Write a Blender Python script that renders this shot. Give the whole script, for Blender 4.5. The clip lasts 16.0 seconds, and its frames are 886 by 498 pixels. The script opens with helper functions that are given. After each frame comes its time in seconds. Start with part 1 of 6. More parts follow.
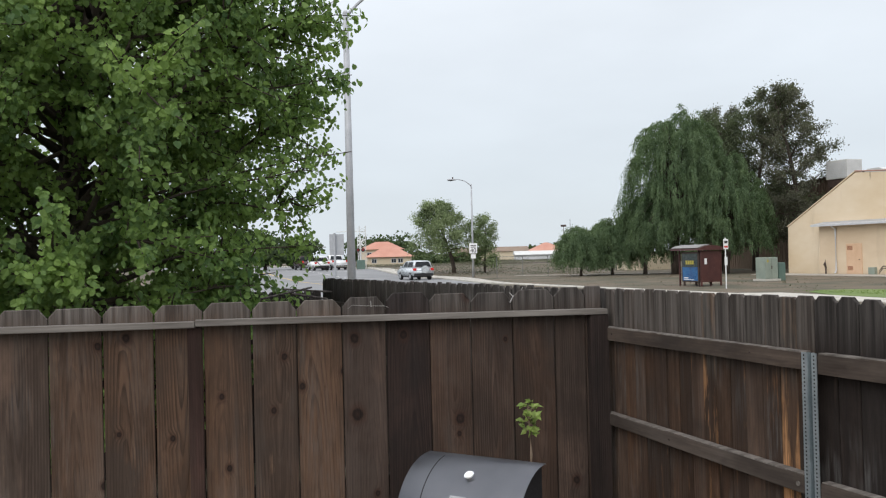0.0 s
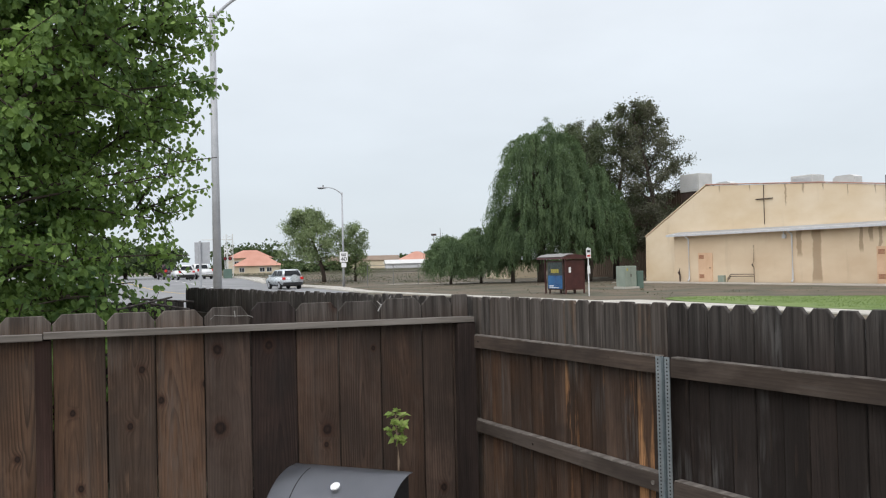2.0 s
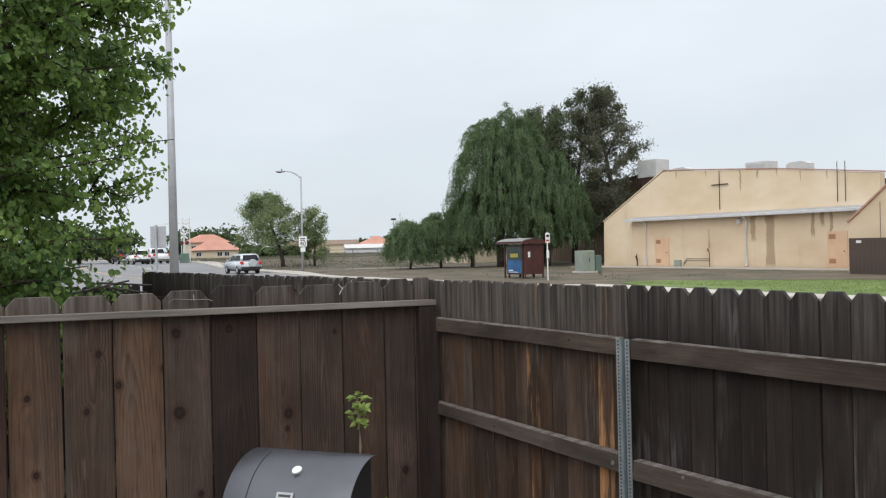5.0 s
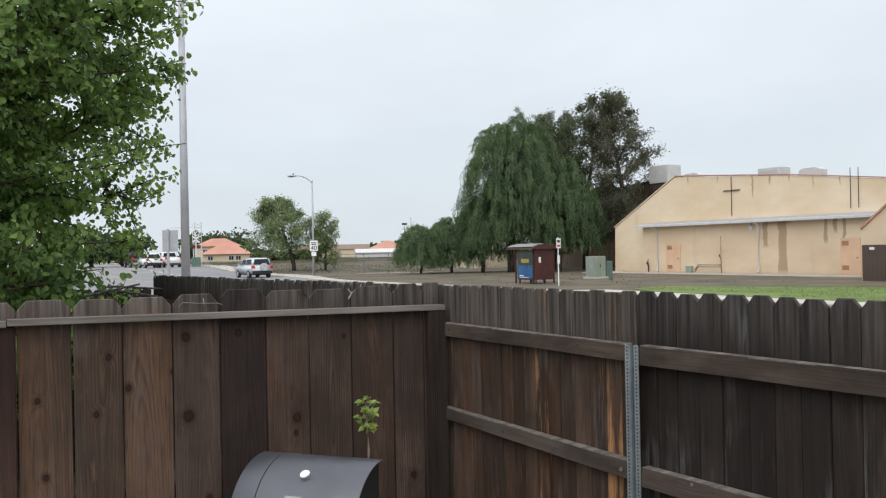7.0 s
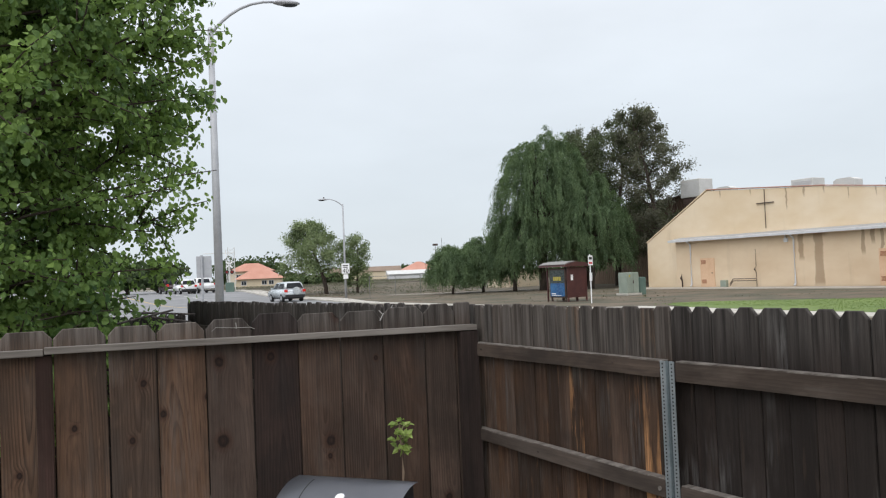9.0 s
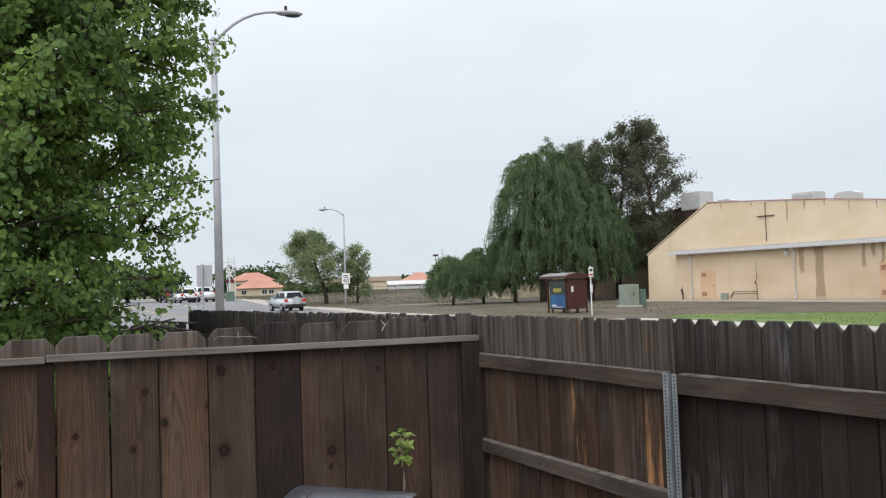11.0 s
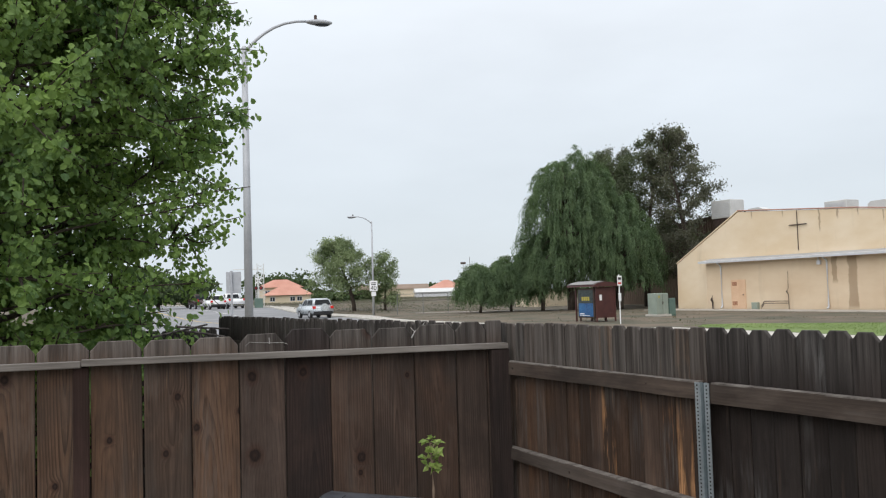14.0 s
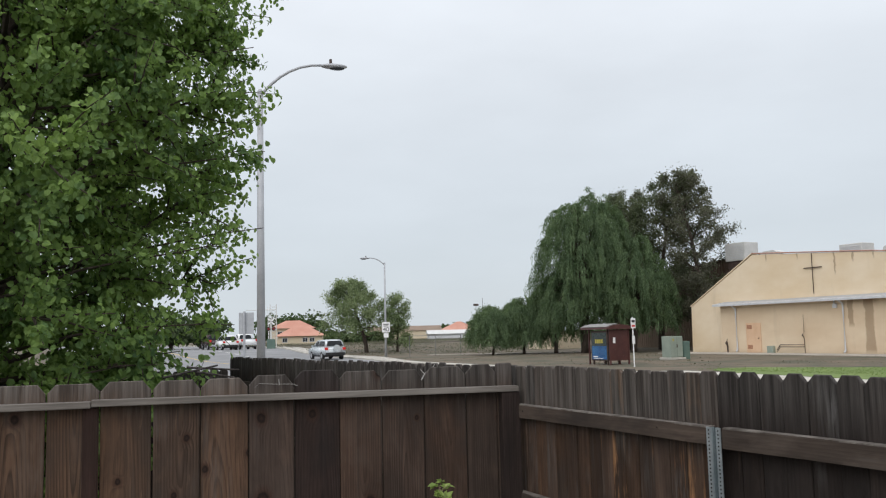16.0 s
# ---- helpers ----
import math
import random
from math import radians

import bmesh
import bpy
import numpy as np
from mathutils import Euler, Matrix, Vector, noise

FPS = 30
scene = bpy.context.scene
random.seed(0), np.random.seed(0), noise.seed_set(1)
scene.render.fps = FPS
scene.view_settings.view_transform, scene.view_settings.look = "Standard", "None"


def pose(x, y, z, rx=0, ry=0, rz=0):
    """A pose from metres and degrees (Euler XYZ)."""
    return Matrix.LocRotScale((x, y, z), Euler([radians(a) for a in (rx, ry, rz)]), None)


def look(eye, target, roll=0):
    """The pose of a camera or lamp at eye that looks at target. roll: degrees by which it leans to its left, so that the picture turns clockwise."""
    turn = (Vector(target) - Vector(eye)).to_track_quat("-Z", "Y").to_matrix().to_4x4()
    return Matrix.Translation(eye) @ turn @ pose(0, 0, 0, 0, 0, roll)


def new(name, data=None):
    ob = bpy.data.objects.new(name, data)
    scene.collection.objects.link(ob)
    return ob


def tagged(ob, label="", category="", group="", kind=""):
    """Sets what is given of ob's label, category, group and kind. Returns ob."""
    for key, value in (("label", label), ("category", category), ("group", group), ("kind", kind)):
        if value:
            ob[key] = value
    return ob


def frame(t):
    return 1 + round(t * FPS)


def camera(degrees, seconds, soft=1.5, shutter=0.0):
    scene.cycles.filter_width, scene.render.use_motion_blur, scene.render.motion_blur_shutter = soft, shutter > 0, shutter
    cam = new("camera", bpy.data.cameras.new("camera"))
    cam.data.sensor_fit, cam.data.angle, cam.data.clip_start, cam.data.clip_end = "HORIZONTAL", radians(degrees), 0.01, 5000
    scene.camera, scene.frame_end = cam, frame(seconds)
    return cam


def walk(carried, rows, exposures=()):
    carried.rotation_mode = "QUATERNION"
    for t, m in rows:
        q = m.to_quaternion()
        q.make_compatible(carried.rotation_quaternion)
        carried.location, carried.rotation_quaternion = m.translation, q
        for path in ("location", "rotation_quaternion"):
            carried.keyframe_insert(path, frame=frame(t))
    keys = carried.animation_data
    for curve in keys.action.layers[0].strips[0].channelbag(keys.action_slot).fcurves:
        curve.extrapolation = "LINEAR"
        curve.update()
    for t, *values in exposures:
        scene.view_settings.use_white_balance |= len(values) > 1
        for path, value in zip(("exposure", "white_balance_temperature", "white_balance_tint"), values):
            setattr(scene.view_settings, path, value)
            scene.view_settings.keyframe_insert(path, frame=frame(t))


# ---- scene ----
cam = camera(54.5, 16.0, soft=1.2)

PATH = [
    (0, (0.024, 0.021, 1.959), (0.012, 2.021, 1.977), -1.4),
    (0.5, (0.024, 0.024, 1.956), (0.022, 2.024, 1.974), -1.3),
    (1, (0.021, 0.018, 1.958), (0.024, 2.017, 1.978), -1.0),
    (1.5, (0.021, 0.028, 1.956), (0.1, 2.027, 1.981), -1.0),
    (2, (0.037, 0.03, 1.958), (0.324, 2.009, 1.989), -1.4),
    (2.5, (0.037, 0.029, 1.958), (0.448, 1.986, 1.985), -1.5),
    (3, (0.036, 0.028, 1.957), (0.471, 1.98, 1.975), -1.4),
    (3.5, (0.03, 0.029, 1.954), (0.502, 1.973, 1.957), -1.5),
    (4, (0.03, 0.036, 1.952), (0.5, 1.98, 1.938), -1.7),
    (4.5, (0.028, 0.038, 1.952), (0.43, 1.997, 1.939), -1.6),
    (7, (0.035, 0.035, 1.952), (0.389, 2.003, 1.957), -1.1),
    (7.5, (0.036, 0.039, 1.953), (0.403, 2.005, 1.958), -0.8),
    (8, (0.037, 0.043, 1.951), (0.393, 2.011, 1.962), -1.0),
    (8.5, (0.039, 0.046, 1.95), (0.35, 2.021, 1.973), -1.9),
    (9, (0.041, 0.045, 1.95), (0.325, 2.024, 2.004), -2.4),
    (11.5, (0.027, 0.044, 1.95), (0.306, 2.023, 2.035), -1.8),
    (12, (0.024, 0.042, 1.95), (0.286, 2.023, 2.042), -1.8),
    (12.5, (0.025, 0.04, 1.948), (0.274, 2.023, 2.035), -1.8),
    (13, (0.022, 0.038, 1.948), (0.261, 2.022, 2.019), -1.7),
    (13.5, (0.021, 0.041, 1.945), (0.249, 2.027, 2.02), -1.8),
    (14, (0.02, 0.04, 1.948), (0.241, 2.025, 2.047), -1.7),
    (14.5, (0.026, 0.04, 1.948), (0.236, 2.026, 2.059), -1.5),
    (15, (0.029, 0.037, 1.948), (0.219, 2.022, 2.105), -1.2),
    (15.5, (0.029, 0.036, 1.948), (0.216, 2.016, 2.16), -1.2),
    (16, (0.03, 0.029, 1.949), (0.223, 2.01, 2.145), -1.4),
]
walk(cam, [(t, look(e, g, r)) for t, e, g, r in PATH], exposures=[(0, 0.05), (13, 0.05), (15.5, 0.03), (16, -0.11)])

# ---- light: overcast day ----
SUN_ELEV, SUN_AZ = radians(42), radians(205)
world = bpy.data.worlds.new("overcast_sky")
scene.world = world
world.use_nodes = True
wn, wl = world.node_tree.nodes, world.node_tree.links
wn.clear()
w_out = wn.new("ShaderNodeOutputWorld")
w_bg = wn.new("ShaderNodeBackground")
w_sky = wn.new("ShaderNodeTexSky")
w_sky.sky_type = 'NISHITA'
w_sky.sun_disc = False
w_sky.sun_elevation, w_sky.sun_rotation = SUN_ELEV, SUN_AZ
w_skys = wn.new("ShaderNodeMix")
w_skys.data_type = 'RGBA'
w_skys.blend_type = 'MULTIPLY'
w_skys.inputs[0].default_value = 1.0
w_skys.inputs[7].default_value = (0.1, 0.1, 0.1, 1)
w_tc = wn.new("ShaderNodeTexCoord")
w_sep = wn.new("ShaderNodeSeparateXYZ")
w_ramp = wn.new("ShaderNodeValToRGB")
w_ramp.color_ramp.interpolation = 'EASE'
for p, c in ((0.0, (0.7, 0.765, 0.825, 1)), (0.14, (0.66, 0.712, 0.8, 1)), (0.30, (0.625, 0.645, 0.752, 1)),
             (0.5, (0.88, 0.90, 0.98, 1)), (1.0, (1.5, 1.52, 1.6, 1))):
    if p in (0.0, 1.0):
        e = w_ramp.color_ramp.elements[int(p)]
    else:
        e = w_ramp.color_ramp.elements.new(p)
    e.position, e.color = p, c
w_map = wn.new("ShaderNodeMapping")
w_map.inputs["Scale"].default_value = (2.2, 2.2, 6.0)
w_noise = wn.new("ShaderNodeTexNoise")
w_noise.inputs["Scale"].default_value, w_noise.inputs["Detail"].default_value = 1.6, 5
w_cr = wn.new("ShaderNodeMapRange")
w_cr.inputs["From Min"].default_value, w_cr.inputs["From Max"].default_value = 0.3, 0.7
w_cr.inputs["To Min"].default_value, w_cr.inputs["To Max"].default_value = 0.95, 1.05
w_mul = wn.new("ShaderNodeMix")
w_mul.data_type, w_mul.blend_type = 'RGBA', 'MULTIPLY'
w_mul.inputs[0].default_value = 1.0
w_mix = wn.new("ShaderNodeMix")
w_mix.data_type = 'RGBA'
w_mix.inputs[0].default_value = 0.93
wl.new(w_tc.outputs["Generated"], w_sep.inputs[0])
wl.new(w_sep.outputs["Z"], w_ramp.inputs[0])
wl.new(w_tc.outputs["Generated"], w_map.inputs[0])
wl.new(w_map.outputs[0], w_noise.inputs["Vector"])
wl.new(w_noise.outputs[0], w_cr.inputs[0])
wl.new(w_ramp.outputs[0], w_mul.inputs[6])
wl.new(w_cr.outputs[0], w_mul.inputs[7])
wl.new(w_sky.outputs[0], w_skys.inputs[6])
wl.new(w_skys.outputs[2], w_mix.inputs[6])
wl.new(w_mul.outputs[2], w_mix.inputs[7])
wl.new(w_mix.outputs[2], w_bg.inputs[0])
w_bg.inputs[1].default_value = 1.0
wl.new(w_bg.outputs[0], w_out.inputs[0])

sun = new("sun", bpy.data.lights.new("sun", 'SUN'))
sun.data.energy, sun.data.angle, sun.data.color = 1.25, radians(60), (1.0, 0.96, 0.9)
sun.matrix_world = look((-math.sin(SUN_AZ - radians(180)) * 10, -math.cos(SUN_AZ - radians(180)) * 10, 10 * math.tan(SUN_ELEV)), (0, 0, 0))


# ---- materials ----
def base_nodes(name, rough, metal=0.0):
    m = bpy.data.materials.new(name)
    m.use_nodes = True
    n, l = m.node_tree.nodes, m.node_tree.links
    b = n["Principled BSDF"]
    b.inputs["Roughness"].default_value, b.inputs["Metallic"].default_value = rough, metal
    return m, n, l, b


def rgba(c):
    return (c[0], c[1], c[2], 1.0)


def mixer(n, l, fac, a, b, kind='MIX'):
    x = n.new("ShaderNodeMix")
    x.data_type, x.blend_type = 'RGBA', kind
    for sock, v in ((x.inputs[0], fac), (x.inputs[6], a), (x.inputs[7], b)):
        if isinstance(v, (int, float)):
            sock.default_value = v
        elif isinstance(v, tuple):
            sock.default_value = rgba(v)
        else:
            l.new(v, sock)
    return x.outputs[2]


def noise_of(n, l, vec, scale, detail=4.0, rough=0.55, distort=0.0):
    t = n.new("ShaderNodeTexNoise")
    t.inputs["Scale"].default_value, t.inputs["Detail"].default_value = scale, detail
    t.inputs["Roughness"].default_value, t.inputs["Distortion"].default_value = rough, distort
    l.new(vec, t.inputs["Vector"])
    return t.outputs[0]


def ranged(n, l, v, a, b, c=0.0, d=1.0):
    r = n.new("ShaderNodeMapRange")
    for k, x in zip(("From Min", "From Max", "To Min", "To Max"), (a, b, c, d)):
        r.inputs[k].default_value = x
    l.new(v, r.inputs[0])
    return r.outputs[0]


def calc(n, l, op, a, b=None):
    r = n.new("ShaderNodeMath")
    r.operation = op
    for i, v in enumerate((a, b)):
        if v is None:
            continue
        if isinstance(v, (int, float)):
            r.inputs[i].default_value = v
        else:
            l.new(v, r.inputs[i])
    return r.outputs[0]


def mapped(n, l, vec, scale):
    m = n.new("ShaderNodeMapping")
    m.inputs["Scale"].default_value = scale
    l.new(vec, m.inputs[0])
    return m.outputs[0]


def bumped(n, l, b, height, strength, dist):
    u = n.new("ShaderNodeBump")
    u.inputs["Strength"].default_value, u.inputs["Distance"].default_value = strength, dist
    l.new(height, u.inputs["Height"])
    l.new(u.outputs[0], b.inputs["Normal"])


def plain(name, c1, c2, scale=4.0, fine=60.0, rough=0.8, metal=0.0, bump=0.25, dist=0.01, stretch=(1, 1, 1), rand=0.0, edge=0.2):
    """Two-scale mottled surface."""
    m, n, l, b = base_nodes(name, rough, metal)
    tc = n.new("ShaderNodeTexCoord").outputs["Object"]
    v = mapped(n, l, tc, stretch)
    big = noise_of(n, l, v, scale, 5)
    small = noise_of(n, l, v, fine, 3)
    col = mixer(n, l, ranged(n, l, big, 0.5 - edge, 0.5 + edge), c1, c2)
    col = mixer(n, l, 0.35, col, mixer(n, l, small, (0.25, 0.25, 0.25), (1, 1, 1)), 'OVERLAY')
    if rand:
        oi = n.new("ShaderNodeObjectInfo").outputs["Random"]
        hv = n.new("ShaderNodeHueSaturation")
        l.new(ranged(n, l, oi, 0, 1, 1 - rand, 1 + rand), hv.inputs["Value"])
        l.new(col, hv.inputs["Color"])
        col = hv.outputs[0]
    l.new(col, b.inputs["Base Color"])
    l.new(ranged(n, l, small, 0.2, 0.8, max(rough - 0.12, 0.02), min(rough + 0.1, 1)), b.inputs["Roughness"])
    if bump:
        bumped(n, l, b, small, bump, dist)
    return m


def wood(name, dark, mid, grey, knots=True, worn=(0.4, 0.2, 0.08), worn_from=0.75, grey_from=1.6, grain=55.0, axis='z', bloom=0.0, spread=(0.7, 1.25), relief=0.7):
    """Weathered flat-sawn board: growth rings opening into arches, fibres, knots, greyed head, bare patches."""
    m, n, l, b = base_nodes(name, 0.85)
    tc = n.new("ShaderNodeTexCoord").outputs["Object"]
    if axis == 'y':
        turn = n.new("ShaderNodeSeparateXYZ")
        l.new(tc, turn.inputs[0])
        laid = n.new("ShaderNodeCombineXYZ")
        for k, q in enumerate("ZXY"):
            l.new(turn.outputs[q], laid.inputs[k])
        tc = laid.outputs[0]
    oi = n.new("ShaderNodeObjectInfo").outputs["Random"]

    def chance(k, lo, hi):
        return ranged(n, l, calc(n, l, 'FRACT', calc(n, l, 'MULTIPLY', oi, k)), 0, 1, lo, hi)
    comb = n.new("ShaderNodeCombineXYZ")
    l.new(calc(n, l, 'MULTIPLY', oi, 37.0), comb.inputs[0])
    l.new(calc(n, l, 'MULTIPLY', oi, 23.0), comb.inputs[2])
    add = n.new("ShaderNodeVectorMath")
    l.new(tc, add.inputs[0])
    l.new(comb.outputs[0], add.inputs[1])
    v = add.outputs[0]
    own = n.new("ShaderNodeSeparateXYZ")
    l.new(tc, own.inputs[0])
    sv = n.new("ShaderNodeSeparateXYZ")
    l.new(v, sv.inputs[0])
    flat = n.new("ShaderNodeCombineXYZ")
    l.new(sv.outputs["X"], flat.inputs[0])
    l.new(calc(n, l, 'MULTIPLY', sv.outputs["Z"], 0.8), flat.inputs[1])
    kn = n.new("ShaderNodeTexVoronoi")
    kn.voronoi_dimensions = '2D'
    kn.inputs["Scale"].default_value = 4.6
    l.new(flat.outputs[0], kn.inputs["Vector"])
    pick = n.new("ShaderNodeSeparateColor")
    l.new(kn.outputs["Color"], pick.inputs[0])
    # only some cells carry a knot, knots differ in size and are ragged
    kd = calc(n, l, 'ADD', kn.outputs["Distance"], ranged(n, l, pick.outputs[0], 0.58, 0.6, 1.0, 0.0))
    kd = calc(n, l, 'MULTIPLY', kd, ranged(n, l, pick.outputs[1], 0, 1, 2.0, 5.0))
    kd = calc(n, l, 'ADD', kd, calc(n, l, 'MULTIPLY', calc(n, l, 'SUBTRACT', noise_of(n, l, v, 38, 3, 0.6), 0.5), 0.16))
    near = ranged(n, l, kd, 0.0, 0.8, 1.0, 0.0)
    near = calc(n, l, 'MULTIPLY', near, near)
    # rings of a leaning log cut by the board's face
    warp = calc(n, l, 'SUBTRACT', noise_of(n, l, mapped(n, l, v, (9, 9, 1.1)), 1.0, 2, 0.5), 0.5)
    across = calc(n, l, 'ADD', calc(n, l, 'ADD', own.outputs["X"], chance(5.1, -0.04, 0.04)), calc(n, l, 'MULTIPLY', warp, 0.02))
    deep = calc(n, l, 'ADD', calc(n, l, 'MULTIPLY', calc(n, l, 'SUBTRACT', own.outputs["Z"], chance(11.7, 0.6, 1.9)), 0.055), calc(n, l, 'MULTIPLY', warp, 0.035))
    rad = calc(n, l, 'SQRT', calc(n, l, 'ADD', calc(n, l, 'MULTIPLY', across, across), calc(n, l, 'MULTIPLY', deep, deep)))
    rad = calc(n, l, 'ADD', rad, calc(n, l, 'MULTIPLY', near, 0.024 if knots else 0.0))
    ring = calc(n, l, 'FRACT', calc(n, l, 'MULTIPLY', rad, 95.0))
    late = calc(n, l, 'MULTIPLY', ranged(n, l, ring, 0.35, 0.88, 0.0, 1.0), ranged(n, l, ring, 0.9, 1.0, 1.0, 0.0))
    fibre = noise_of(n, l, mapped(n, l, v, (grain, grain, 1.6)), 1.0, 6, 0.7)
    hair = noise_of(n, l, mapped(n, l, v, (grain * 3.2, grain * 3.2, 5.0)), 1.0, 3, 0.7)
    blot = noise_of(n, l, mapped(n, l, v, (6, 6, 1.9)), 1.0, 5, 0.6)
    stain = noise_of(n, l, mapped(n, l, v, (2.6, 2.6, 1.3)), 1.0, 4, 0.65, 0.6)
    figure = ranged(n, l, noise_of(n, l, mapped(n, l, v, (5, 5, 1.2)), 1.0, 3), 0.38, 0.62, 0.08, 0.8 if knots else 0.12)
    col = mixer(n, l, ranged(n, l, fibre, 0.3, 0.7), tuple(q * 0.72 + w * 0.28 for q, w in zip(dark, mid)), mid)
    col = mixer(n, l, calc(n, l, 'MULTIPLY', late, figure), col, tuple(q * 0.8 for q in dark))
    col = mixer(n, l, ranged(n, l, hair, 0.56, 0.74, 0.0, 0.45 if knots else 0.3), col, tuple(q * 1.6 for q in mid))
    col = mixer(n, l, ranged(n, l, hair, 0.28, 0.42, 0.6 if knots else 0.35, 0.0), col, tuple(q * 0.6 for q in dark))
    hv = n.new("ShaderNodeHueSaturation")
    l.new(chance(1.0, *spread), hv.inputs["Value"])
    l.new(chance(7.3, 0.85, 1.2), hv.inputs["Saturation"])
    l.new(col, hv.inputs["Color"])
    col = hv.outputs[0]
    col = mixer(n, l, ranged(n, l, blot, 0.5, 0.68, 0.0, 0.7), col, dark)
    col = mixer(n, l, ranged(n, l, blot, 0.28, 0.43, 0.55, 0.0), col, tuple(q * 1.5 for q in mid))
    col = mixer(n, l, ranged(n, l, stain, 0.47, 0.62, 0.0, 0.8), col, mixer(n, l, fibre, tuple(q * 0.7 for q in dark), tuple(q * 0.35 + w * 0.2 for q, w in zip(mid, grey))))
    col = mixer(n, l, ranged(n, l, stain, 0.32, 0.46, 0.4, 0.0), col, tuple(q * 0.6 + w * 0.45 for q, w in zip(mid, grey)))
    if worn:
        wn_ = noise_of(n, l, mapped(n, l, v, (30, 30, 2.2)), 1.0, 5, 0.65)
        col = mixer(n, l, ranged(n, l, calc(n, l, 'MULTIPLY', wn_, calc(n, l, 'ADD', blot, 0.55)), worn_from * 0.75, worn_from * 0.95, 0, 0.85), col,
                    mixer(n, l, ranged(n, l, hair, 0.35, 0.65), tuple(q * 0.45 for q in worn), worn))
    # greyed by weather in blotches and at the head of the board
    hz = calc(n, l, 'ADD', own.outputs["Z"], calc(n, l, 'MULTIPLY', fibre, 0.12))
    g1 = ranged(n, l, hz, grey_from, grey_from + 0.14, 0.0, 0.8)
    g2 = ranged(n, l, noise_of(n, l, mapped(n, l, v, (11, 11, 0.9)), 1.0, 4), 0.55, 0.8, 0, 0.4)
    streak = noise_of(n, l, mapped(n, l, v, (48, 48, 1.4)), 1.0, 5, 0.65)
    col = mixer(n, l, calc(n, l, 'MAXIMUM', g1, g2), col, mixer(n, l, ranged(n, l, streak, 0.38, 0.66), tuple(x * 0.3 for x in grey), tuple(x * 1.3 for x in grey)))
    if bloom:
        # chalky runs left by rain
        patch = noise_of(n, l, mapped(n, l, v, (3.5, 3.5, 1.6)), 1.0, 3)
        run = noise_of(n, l, mapped(n, l, v, (55, 55, 3.5)), 1.0, 5, 0.7)
        col = mixer(n, l, calc(n, l, 'MULTIPLY', ranged(n, l, patch, 0.52, 0.66, 0.0, bloom), ranged(n, l, run, 0.46, 0.62)), col, (0.17, 0.165, 0.16))
    if knots:
        col = mixer(n, l, ranged(n, l, kd, 0.24, 0.44, 0.6, 0.0), col, (0.05, 0.024, 0.016))
        col = mixer(n, l, ranged(n, l, kd, 0.15, 0.24, 0.9, 0.0), col, mixer(n, l, ranged(n, l, kd, 0.0, 0.16), (0.03, 0.016, 0.012), (0.009, 0.006, 0.005)))
    l.new(col, b.inputs["Base Color"])
    b.inputs["Specular IOR Level"].default_value = 0.25
    hgt = calc(n, l, 'ADD', calc(n, l, 'ADD', fibre, calc(n, l, 'MULTIPLY', late, 0.35)), calc(n, l, 'MULTIPLY', hair, 0.4))
    bumped(n, l, b, hgt, relief, 0.004)
    return m


def foliage(name, c1, c2, trans=0.35, rough=0.5, scale=1.2):
    m, n, l, b = base_nodes(name, rough)
    g = n.new("ShaderNodeNewGeometry").outputs["Random Per Island"]
    tc = n.new("ShaderNodeTexCoord").outputs["Object"]
    big = noise_of(n, l, tc, scale, 3)
    col = mixer(n, l, calc(n, l, 'MULTIPLY', calc(n, l, 'ADD', g, ranged(n, l, big, 0.35, 0.65)), 0.5), c1, c2)
    l.new(col, b.inputs["Base Color"])
    b.inputs["Specular IOR Level"].default_value = 0.3
    tr = n.new("ShaderNodeBsdfTranslucent")
    l.new(mixer(n, l, 0.4, col, (0.27, 0.42, 0.08)), tr.inputs[0])
    mx = n.new("ShaderNodeMixShader")
    mx.inputs[0].default_value = trans
    l.new(b.outputs[0], mx.inputs[1])
    l.new(tr.outputs[0], mx.inputs[2])
    l.new(mx.outputs[0], n["Material Output"].inputs[0])
    return m


def glass_dark(name, c=(0.02, 0.025, 0.03)):
    m, n, l, b = base_nodes(name, 0.06)
    b.inputs["Base Color"].default_value = rgba(c)
    b.inputs["Specular IOR Level"].default_value = 0.6
    return m


